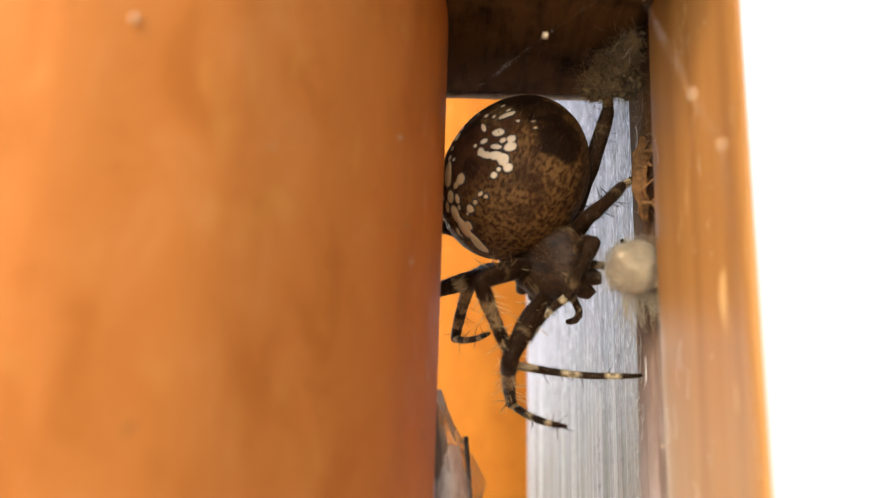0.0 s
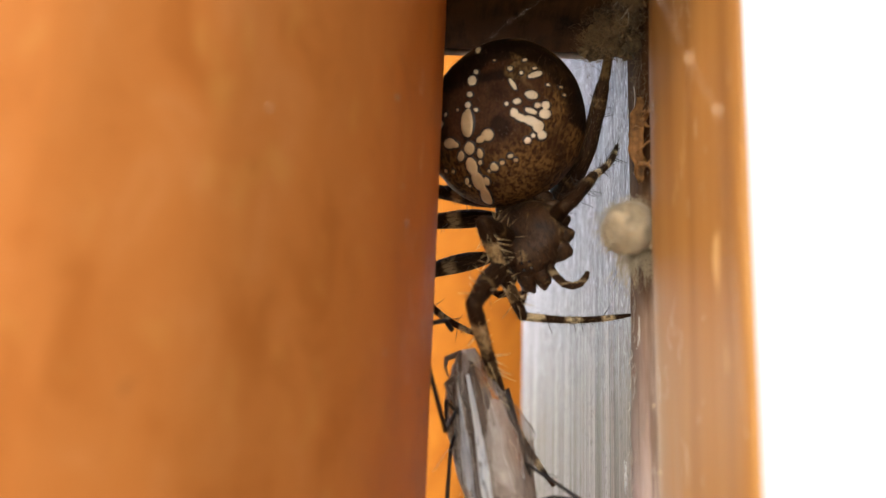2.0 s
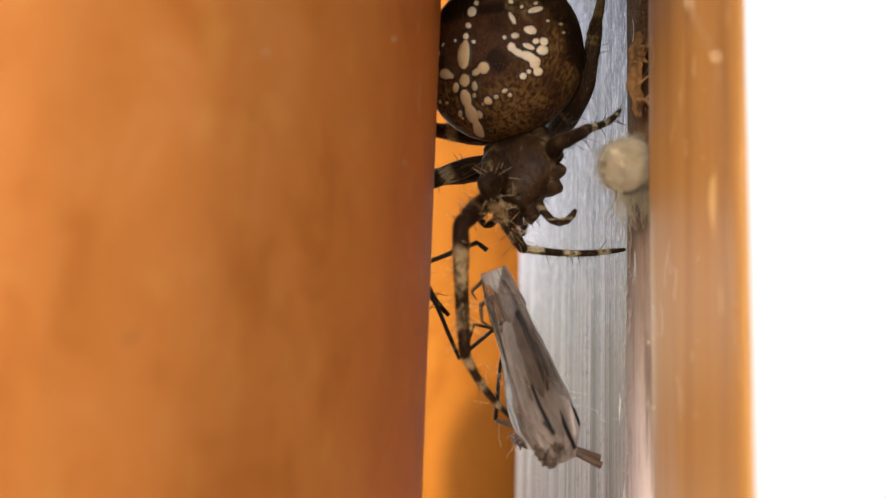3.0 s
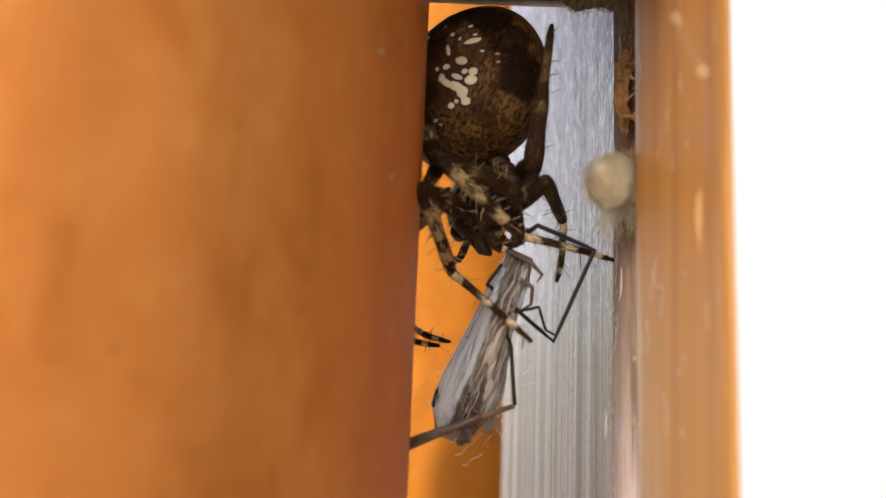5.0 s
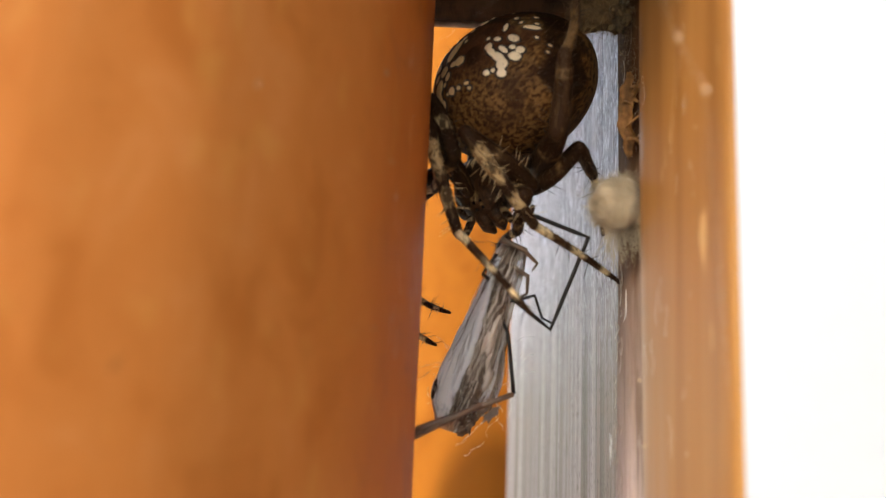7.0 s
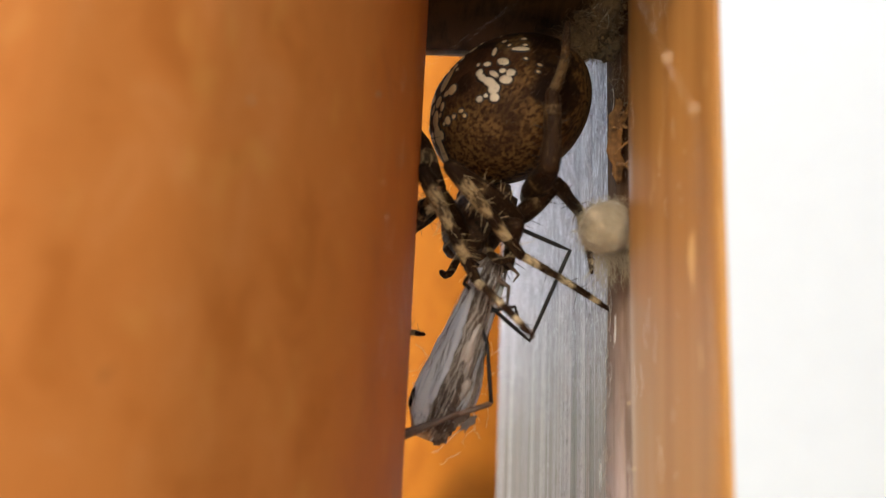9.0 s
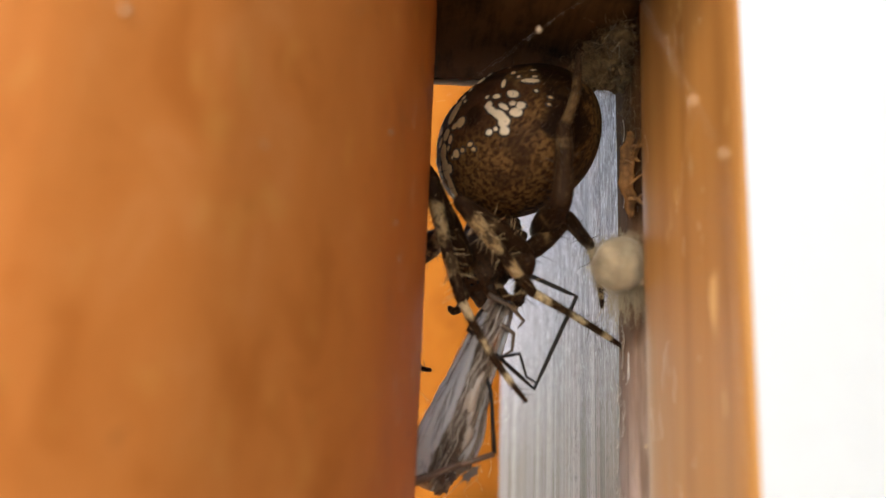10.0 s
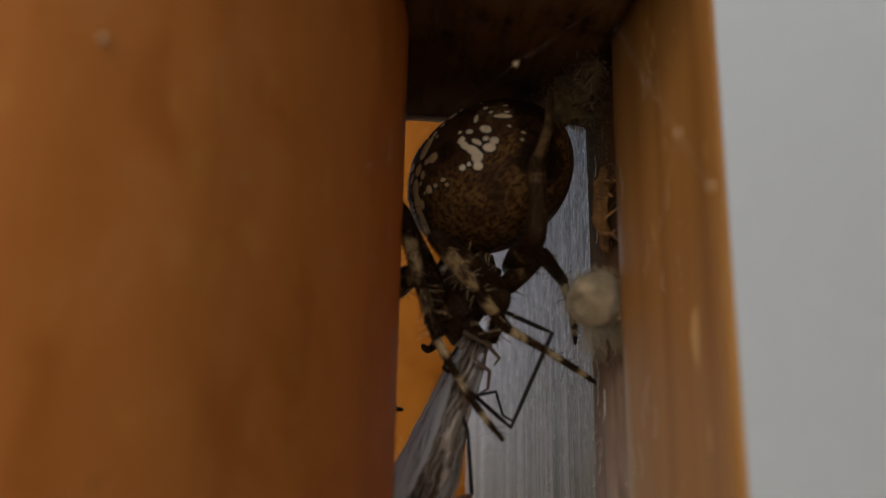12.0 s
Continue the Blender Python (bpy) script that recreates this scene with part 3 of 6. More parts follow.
part("worn_edge", tube(bmesh.new(), [(-10 + k, 87.2, 40.42 + 0.04 * noise.noise(Vector((k * 0.4, 0, 5)))) for k in range(25)],
                       [0.40 + 0.06 * noise.noise(Vector((k * 0.7, 3, 0))) for k in range(25)], 8, 0.8), EDGE, rail, "greyish worn lower edge, paled in place of sunlight")
tagged(rail, "dark-stained cross rail fixed between post and plank", "rail")

# ground and a far pale wall in full sun
bm = bmesh.new()
bmesh.ops.create_grid(bm, x_segments=40, y_segments=40, size=400000)
for v in bm.verts:
    v.co.z = -1000 - 3
tagged(part("ground", bm, EARTH, None, "", False), "pale dry gravel ground", "ground", "", "structure")
bm = bmesh.new()
bmesh.ops.create_cube(bm, size=1.0)
bmesh.ops.scale(bm, vec=(2600, 200, 5000), verts=bm.verts)
bmesh.ops.bevel(bm, geom=bm.edges[:], offset=10, segments=2, affect="EDGES")
wall = part("wall_far", bm, RENDERED, None, "", False)
wall.matrix_world = mm(1560, 3347, 1450, 0, 0, -38)
tagged(wall, "pale grey rendered house wall in full sun", "wall", "", "structure")

# unseen block, added to cut light from the right and darken the gap
bm = bmesh.new()
bmesh.ops.create_cube(bm, size=1.0)
bmesh.ops.scale(bm, vec=(2000, 2300, 3000), verts=bm.verts)
bmesh.ops.bevel(bm, geom=bm.edges[:], offset=6, segments=2, affect="EDGES")
side_block = part("side_light_block", bm, BLOCKER, None, "", False)
side_block.matrix_world = mm(1380, -550, 497)
tagged(side_block, "unseen dark block added to keep light off the gap side", "wall", "", "structure")


# ---- small things on the wood ----
def fibres(bm, centre, spread, count, length, radius, rnd, bend=0.7, steps=5):
    for _ in range(count):
        p = [c + rnd.gauss(0, s) for c, s in zip(centre, spread)]
        w = [rnd.uniform(-1, 1) for _ in range(3)]
        pts = curl(p, w, length * rnd.uniform(0.5, 1.5), steps, bend, rnd)
        tube(bm, pts, [radius * rnd.uniform(0.6, 1.3)] * len(pts), 3)
    return bm


def cocoon():
    rnd = random.Random(11)
    c = (13.35, 74.2, 20.6)
    ob = new("silk_cocoon")
    ob.matrix_world = mm(*c)
    bm = ball(bmesh.new(), (0, 0, 0), (1.9, 1.8, 2.0), 0.16, 1.4, 40, 28)
    for v in bm.verts:
        v.co += noise.noise_vector(v.co * 2.4) * 0.08 + Vector((0.35, 0, 0)) * max(v.co.z / 2, 0) ** 2
    part("ball", bm, COCOON, ob)
    bm = bmesh.new()
    for _ in range(1300):
        d = Vector([rnd.gauss(0, 1) for _ in range(3)]).normalized()
        t = d.cross(Vector([rnd.gauss(0, 1) for _ in range(3)])).normalized()
        pts = curl(d * rnd.uniform(1.8, 2.15), t + d * rnd.uniform(-0.1, 0.28), rnd.uniform(0.6, 1.5), 5, 0.45, rnd)
        tube(bm, pts, [0.012] * len(pts), 3)
    tagged(part("fuzz", bm, FUZZ, ob, "loose cream silk threads"), kind="stuff")
    bm = bmesh.new()
    for _ in range(150):
        p = (rnd.uniform(-0.8, 2.0), rnd.uniform(-0.6, 0.8), rnd.uniform(-2.2, -1.0))
        pts = curl(p, (rnd.uniform(-0.3, 0.3), rnd.uniform(-0.2, 0.4), -1), rnd.uniform(0.8, 3.2), 5, 0.3, rnd)
        tube(bm, pts, [0.02] * len(pts), 3)
    tagged(part("web_skirt", bm, FUZZ, ob, "thin torn silk hanging below the ball"), kind="stuff")
    bm = bmesh.new()
    for k in range(16):
        p = (1.9 + rnd.uniform(-0.5, 0.5), -1.0 + rnd.uniform(-0.4, 0.4), -0.9 + rnd.uniform(-0.8, 0.8))
        ball(bm, p, [rnd.uniform(0.1, 0.28) for _ in range(3)], 0.5, 2, 7, 5)
    tagged(part("pale_crumble", bm, CRUMB, ob, "pale flakes stuck in the silk"), kind="stuff")
    tagged(ob, "fuzzy cream silk cocoon stuck to the plank", "cocoon")


cocoon()


def bark_sliver():
    """A shredded flake of bark: a curled ragged sheet with splinters peeling off it."""
    rnd = random.Random(52)
    ob = new("bark_sliver")
    ob.matrix_world = mm(14.45, 75.6, 28.0)
    bm, rows = bmesh.new(), []
    for k in range(29):
        f = k / 28
        wide = 0.25 + 0.85 * math.sin(math.pi * f) ** 0.6 * (1 + 0.35 * noise.noise(Vector((f * 9, 1, 0))))
        left = -0.15 - 0.75 * math.sin(math.pi * f) + 0.3 * noise.noise(Vector((f * 7, 4, 0)))
        row = []
        for j in range(8):
            u = j / 7
            z = 3.4 - 6.9 * f + 0.25 * noise.noise(Vector((u * 4, f * 6, 2)))
            fold = 0.22 * noise.noise(Vector((u * 5, f * 2.5, 7))) + 0.10 * noise.noise(Vector((u * 14, f * 5, 9)))
            row.append(bm.verts.new((left + wide * u, -0.35 - 0.5 * u * math.sin(math.pi * f) + fold, z)))
        rows.append(row)
    for a, b in zip(rows, rows[1:]):
        for j in range(7):
            bm.faces.new((a[j], b[j], b[j + 1], a[j + 1]))
    bmesh.ops.solidify(bm, geom=bm.faces[:], thickness=0.09)
    part("strip", bm, BARK, ob)
    for k in range(9):
        p = Vector((rnd.uniform(-0.5, 0.4), -0.5, rnd.uniform(-2.4, 2.2)))
        w = Vector((rnd.uniform(0.2, 1.0), rnd.uniform(-1.2, -0.2), rnd.uniform(-0.8, 0.9))).normalized()
        ln = rnd.uniform(0.8, 1.9)
        pts = [p + w * ln * j / 5 + Vector((0, 0, 0.22 * (j / 5) ** 2 * rnd.uniform(-1, 1))) for j in range(6)]
        bm = tube(bmesh.new(), pts, [rnd.uniform(0.14, 0.26) * (1 - (j / 5.5) ** 2) + 0.02 for j in range(6)], 7, 0.4)
        for v in bm.verts:
            v.co += noise.noise_vector(v.co * 3.7) * 0.1
        part("splinter", bm, BARK, ob)
    tagged(ob, "curled shredded orange-brown bark sliver stuck on the plank edge", "bark")


bark_sliver()


def litter_tuft():
    """A felted clump of plant fibre and old silk under the rail, trailing down beside the plank."""
    rnd = random.Random(21)
    ob = new("litter_tuft")
    ob.matrix_world = mm(13.3, 76.0, 38.2)
    bm = bmesh.new()
    for c, r in (((0.3, -1.0, 0.6), (0.95, 1.5, 1.0)), ((0.0, 0.2, -0.7), (0.85, 1.2, 0.9)), ((-0.35, 1.2, -1.7), (0.75, 0.9, 0.65)), ((0.75, -0.2, 1.9), (0.7, 1.3, 0.8)), ((0.9, 0.4, -1.9), (0.45, 0.9, 0.9)), ((-1.3, 1.3, -2.0), (0.85, 0.8, 0.55)), ((-0.9, 0.6, -0.6), (0.7, 0.9, 0.9)), ((0.4, 0.2, -2.7), (0.5, 0.7, 0.5)), ((0.8, -0.5, 3.4), (0.65, 0.9, 1.0)), ((-2.4, 1.5, -2.1), (0.75, 0.7, 0.6)), ((-2.0, 1.2, -1.0), (0.7, 0.7, 0.9)), ((-1.2, 0.8, 0.4), (0.7, 0.8, 0.9))):
        ball(bm, c, r, 0.7, 1.6, 28, 20)
    for v in bm.verts:
        v.co += noise.noise_vector(v.co * 2.6) * 0.22 + noise.noise_vector(v.co * 7.0) * 0.08
    part("felt", bm, FELT, ob, "felted olive-brown plant fibre")
    bm = bmesh.new()
    fibres(bm, (0.25, -0.8, 0.3), (0.6, 1.1, 0.95), 900, 0.8, 0.013, rnd, 0.9)
    fibres(bm, (-0.3, 1.0, -1.5), (0.55, 0.8, 0.5), 420, 0.7, 0.013, rnd, 0.9)
    fibres(bm, (-1.2, 1.1, -1.8), (0.6, 0.7, 0.45), 380, 0.8, 0.013, rnd, 0.9)
    fibres(bm, (-0.6, 0.4, -0.5), (0.6, 0.8, 0.9), 300, 0.8, 0.013, rnd, 0.9)
    fibres(bm, (-2.2, 1.2, -1.6), (0.55, 0.6, 0.7), 480, 0.9, 0.013, rnd, 0.8)
    fibres(bm, (-1.3, 0.6, 0.3), (0.6, 0.7, 0.8), 260, 0.9, 0.013, rnd, 0.8)
    fibres(bm, (0.7, -0.6, 3.2), (0.6, 0.9, 1.1), 320, 0.9, 0.013, rnd, 0.8)
    fibres(bm, (1.35, 0.4, -3.2), (0.25, 1.0, 1.8), 130, 0.9, 0.012, rnd, 0.6)
    tagged(part("fibre_mat", bm, LITTER, ob, "matted grey-brown plant fibres"), kind="stuff")
    bm = bmesh.new()
    for k in range(5):
        p = (rnd.uniform(-0.4, 0.5), -1.8 + rnd.uniform(-0.4, 0.4), rnd.uniform(0.6, 2.0))
        pts = curl(p, (rnd.uniform(-0.5, 0.2), -0.3, -1), rnd.uniform(1.6, 2.6), 5, 0.2, rnd)
        tube(bm, pts, [0.03, 0.07, 0.08, 0.07, 0.05, 0.02], 5, 0.4)
    fibres(bm, (0.3, -1.4, 0.3), (0.5, 1.0, 0.9), 90, 1.3, 0.009, rnd, 0.5)
    fibres(bm, (1.7, 0.2, -5.5), (0.2, 0.8, 3.0), 40, 1.6, 0.008, rnd, 0.4)
    tagged(part("silk", bm, OLDSILK, ob, "torn greyish silk threads"), kind="stuff")
    bm = bmesh.new()
    for k in range(90):
        p = [rnd.gauss(m, s) for m, s in ((0.2, 0.6), (-0.6, 1.2), (0.0, 0.9))]
        turn = Euler([rnd.uniform(0, 6) for _ in range(3)]).to_matrix()
        ball(bm, p, (rnd.uniform(0.12, 0.4), rnd.uniform(0.08, 0.2), rnd.uniform(0.02, 0.08)), 0.4, 2, 7, 5, turn)
    tagged(part("leaf_crumble", bm, LITTER, ob, "brown crumbled leaf"), kind="stuff")
    tagged(ob, "tuft of brown plant litter caught in old silk under the rail", "litter")


litter_tuft()


def bead(c, r, name="web_crumb", label="pale crumb caught on a silk thread"):
    rnd = random.Random(round(c[0] * 100 + c[2]))
    bm = ball(bmesh.new(), (0, 0, 0), (r, r * 0.9, r * 1.15), 0.5, 1.7, 10, 7)
    for _ in range(6):
        d = Vector([rnd.gauss(0, 1) for _ in range(3)]).normalized() * r * 0.9
        ball(bm, d, (r * 0.35, r * 0.3, r * 0.4), 0.5, 3, 6, 4)
    ob = thing(name, bm, CRUMB, label, "crumb", "", "crumbs")
    ob.matrix_world = mm(*c)


def thread(points, r=0.018, label="thin single spider silk thread across the gap"):
    pts = [Vector(p) for p in points]
    full = []
    for a, b in zip(pts, pts[1:]):
        full += [a.lerp(b, k / 8) - Vector((0, 0, 0.12 * math.sin(math.pi * k / 8))) for k in range(8)]
    full.append(pts[-1])
    thing("silk_thread", tube(bmesh.new(), full, [r] * len(full), 5), SILK, label, "silk thread", "", "silk threads")


thread([(-0.6, 62.0, 27.5), (5.8, 62.0, 32.9), (15.8, 62.0, 41.2)], 0.0021)
bead((5.8, 62.0, 32.9), 0.16)
thread([(11.3, 58.0, 33.8), (12.2, 50.0, 23.4), (13.0, 47.9, 19.8), (16.9, 58.0, 3.0)], 0.004)
thread([(12.2, 50.0, 23.4), (15.4, 66.0, 22.0)], 0.004)
bead((12.2, 50.0, 23.4), 0.15)
bead((13.0, 47.9, 19.8), 0.15)
thread([(-1.8, 82.0, -1.0), (-2.2, 79.0, -14.0)], 0.02)


def silk_shred(c, long, seed):
    """A torn scrap of old silk lying against the board."""
    rnd = random.Random(seed)
    bm = bmesh.new()
    for k in range(16):
        p = (rnd.uniform(-0.10, 0.10), rnd.uniform(-0.15, 0.1), rnd.uniform(-0.5, 0.5) * long)
        pts = curl(p, (rnd.uniform(-0.06, 0.06), rnd.uniform(-0.1, 0.1), -1), rnd.uniform(0.3, 0.7) * long, 5, 0.08, rnd)
        tube(bm, pts, [0.01, 0.03, 0.045, 0.035, 0.02, 0.008], 4, 0.3)
    ob = thing("silk_shred", bm, SILK, "torn white scrap of old silk on the board", "silk", "", "silk shreds")
    ob.matrix_world = mm(*c)


silk_shred((14.45, 80.6, -3.6), 3.4, 3)
silk_shred((14.2, 81.6, 3.4), 1.6, 8)
silk_shred((14.75, 78.0, 14.2), 2.2, 5)


def on_post(angle, z, lift=0.0):
    """A point on the near post, by the angle round it."""
    r = 38.4 + lift
    return (-39.3 + r * math.cos(radians(angle)), 74.0 - r * math.sin(radians(angle)), z)


rnd = random.Random(5)
for angle, z, r in ((21.0, 24.8, 0.15), (38.7, 20.0, 0.09), (51.0, 24.0, 0.17), (18.5, 19.6, 0.07), (17.0, 17.6, 0.08), (21, 9.0, 0.06), (28, 30.5, 0.05)):
    bead(on_post(angle, z, 0.05), r, "dust_crumb", "pale dust crumb stuck on the varnished post")
for (x, y), z, r in (((16.2, 63.2), 20.3, 0.09), ((16.6, 62.6), 11.1, 0.12), ((15.6, 66.2), 19.5, 0.08), ((14.2, 70.4), 7.4, 0.1), ((14.4, 69.8), 3.0, 0.1), ((16.0, 64.8), 27.5, 0.08)):
    bead((x, y, z), r, "dust_crumb", "pale dust crumb stuck on the plank")
scratch = bmesh.new()
for _ in range(14):
    a, z = rnd.uniform(4, 20), rnd.uniform(8, 36)
    pts = [on_post(a + 0.5 * math.sin(k + z), z - k * rnd.uniform(0.3, 0.7), 0.03) for k in range(5)]
    tube(scratch, pts, [0.006] * 5, 3)
tagged(part("silk_wisps", scratch, SILK), "fine silk wisps clinging to the varnished post", "silk", "", "stuff")
wisps = bmesh.new()
for _ in range(40):
    z, f = rnd.uniform(-8, 36), rnd.uniform(0, 1)
    x, y = 14.1 + 2.6 * f, 70.8 - 10.6 * f
    pts = [(x - 0.08 + 0.1 * math.sin(k * 1.3 + z), y, z - 0.45 * k) for k in range(6)]
    tube(wisps, pts, [0.007] * 6, 3)
tagged(part("silk_wisps", wisps, SILK), "fine silk wisps clinging to the plank", "silk", "", "stuff")

# ---- the spider ----
CROSS = [(-27, -9, 1.14, 0.58, 5), (-21, -8, 0.49, 0.30, -2), (-43, -9, 0.53, 0.45, 13), (-47, -2, 0.38, 0.25, -2), (-48, -17, 0.43, 0.31, 31), (-53, -3, 0.2, 0.17, 27),
         (-36, 5, 0.50, 0.46, 111), (-38, 0, 0.40, 0.27, 68), (-39, -25, 0.66, 0.42, 94), (-40, -20, 0.36, 0.22, 103),
         (-56, -10, 0.83, 0.50, -6), (-68, -8, 0.95, 0.55, 0), (-84, -7, 1.25, 0.46, 9), (-68, -17, 0.36, 0.20, 23), (-68, -2, 0.37, 0.26, 8), (-72, -16, 0.15, 0.11, 61)]
PATCH = [(-25, 24, 0.38, 0.31, 167), (-29, 28, 0.56, 0.29, 121), (-33, 35, 0.70, 0.39, 117), (-38, 39, 0.52, 0.48, 148), (-46, 41, 0.39, 0.36, 108), (-46, 31, 0.27, 0.24, 106), (-44, 35, 0.18, 0.17, 106),
         (-25, 35, 0.50, 0.24, 112), (-21, 40, 0.27, 0.23, 66), (-21, 46, 0.41, 0.34, 51), (-29, 45, 0.53, 0.40, 80), (-12, 36, 0.51, 0.37, 93), (-17, 26, 0.33, 0.25, 79), (-18, 19, 0.17, 0.15, -14)]
UPPER = [(7, 38, 0.70, 0.28, 50), (-4, 23, 0.61, 0.17, 151), (9, 20, 0.24, 0.20, 162), (19, 29, 0.21, 0.15, 36), (6, 28, 0.19, 0.14, 1), (13, 37, 0.22, 0.13, 46), (0, 48, 0.17, 0.11, 75),
         (2, -6, 0.55, 0.37, 155), (8, -4, 0.29, 0.18, -36), (-8, -7, 0.30, 0.22, 132), (-15, -8, 0.30, 0.25, 150), (-19, -2, 0.2, 0.15, 118), (-17, -16, 0.14, 0.11, 126), (33, -9, 0.75, 0.25, 162)]
DOTS = [(-58, 6, 0.35, 0.32, 133), (-56, 12, 0.2, 0.17, 98), (-60, 2, 0.13, 0.12, 58), (-53, 18, 0.24, 0.16, 85), (-57, 21, 0.18, 0.14, 110), (-63, -35, 0.25, 0.16, 66), (-61, -27, 0.2, 0.14, 67),
        (4, 59, 0.2, 0.10, 55), (-6, 62, 0.16, 0.09, 60), (16, 8, 0.13, 0.09, -21)]

def skin_point(d, lift=0.0):
    """The abdomen's surface in a direction: blunt in front, tapering behind, with low shoulders."""
    d = Vector(d).normalized()
    k = 1.0 - 0.10 * max(d.z, 0) ** 2 + 0.035 * math.exp(-((d.z + 0.35) / 0.3) ** 2) * abs(d.y)
    k += 0.006 * noise.noise(d * 6)
    return Vector((d.x * AXES[0] * k, d.y * AXES[1] * k, d.z * AXES[2])) * (1 + lift)


def spot(bm, lon, lat, a, b, turn, rnd, lift=0.012, uneven=0.16):
    """A raised pale patch of uneven outline on the abdomen."""
    lon, lat, turn = radians(lon), radians(lat), radians(turn)
    n = Vector((math.cos(lat) * math.cos(lon), math.sin(lat), math.cos(lat) * math.sin(lon)))
    c = skin_point(n)
    e = Vector((-math.sin(lon), 0, math.cos(lon)))
    up = Vector((-math.sin(lat) * math.cos(lon), math.cos(lat), -math.sin(lat) * math.sin(lon)))
    seed = rnd.uniform(0, 50)
    rings = []
    for j, s in enumerate((0, 0.5, 0.9, 1)):
        ring = []
        for k in range(16 if j else 1):
            g = math.tau * k / 16
            w = 1 + uneven * noise.noise(Vector((math.cos(g) * 1.4, math.sin(g) * 1.4, seed)))
            u, v = a * s * w * math.cos(g), b * s * w * math.sin(g)
            q = c + e * (u * math.cos(turn) - v * math.sin(turn)) + up * (u * math.sin(turn) + v * math.cos(turn))
            d = Vector((q.x / AXES[0], q.y / AXES[1], q.z / AXES[2]))
            ring.append(bm.verts.new(skin_point(d, lift if s < 1 else -0.002)))
        rings.append(ring)
    for k in range(16):
        bm.faces.new((rings[0][0], rings[1][k], rings[1][(k + 1) % 16]))
        for r0, r1 in zip(rings[1:], rings[2:]):
            bm.faces.new((r0[k], r1[k], r1[(k + 1) % 16], r0[(k + 1) % 16]))


def bristles(bm, base, way, length, r=0.03):
    b, w = Vector(base), Vector(way).normalized()
    tube(bm, [b, b + w * length * 0.6, b + w * length], [r, r * 0.7, r * 0.1], 4)


def make_abdomen(spider):
    rnd = random.Random(8)
    bm = bmesh.new()
    bmesh.ops.create_uvsphere(bm, u_segments=96, v_segments=64, radius=1.0)
    for v in bm.verts:
        v.co = skin_point(v.co)
    ab = part("abdomen", bm, SKIN, spider, "plump mottled brown abdomen with fine wavy lines")
    for name, rows, label in (("cross_marking", CROSS, "cream spots in a cross"), ("shoulder_marking", PATCH, "cluster of cream spots"), ("rear_marking", UPPER, "scattered cream dashes"), ("flank_marking", DOTS, "small pale flank spots")):
        if name == "shoulder_marking":
            rows = rows + [(lon, -lat - 8, a, b, -t) for lon, lat, a, b, t in rows]
        bm = bmesh.new()
        for r in rows:
            spot(bm, *r, rnd)
        part(name, bm, OCHRE if name in ("cross_marking", "flank_marking") else SPOT, ab, label)
        bm = bmesh.new()
        for lon, lat, a, b, t in rows:
            spot(bm, lon, lat, a + 0.13, b + 0.13, t, rnd, 0.0075)
        part("marking_outline", bm, OUTLINE, ab, "thin dark outline of the spots")
    bm = bmesh.new()
    for _ in range(800):
        d = Vector([rnd.gauss(0, 1) for _ in range(3)]).normalized()
        p = skin_point(d)
        w = p.normalized() + Vector((0, 0, 0.8)) + Vector([rnd.uniform(-0.4, 0.4) for _ in range(3)])
        ln = rnd.uniform(0.2, 0.55)
        tube(bm, [p, p + w.normalized() * ln], [0.012, 0.002], 3)
    tagged(part("hair_coat", bm, HAIR, ab, "short greyish hairs"), kind="stuff")
    bm = bmesh.new()
    for s in (-1, 1):
        tube(bm, [(-1.5, 0.5 * s, 6.4), (-1.9, 0.6 * s, 7.3), (-2.0, 0.5 * s, 7.9)], [0.55, 0.42, 0.15], 8)
    part("spinnerets", bm, HEAD, ab)
    return ab


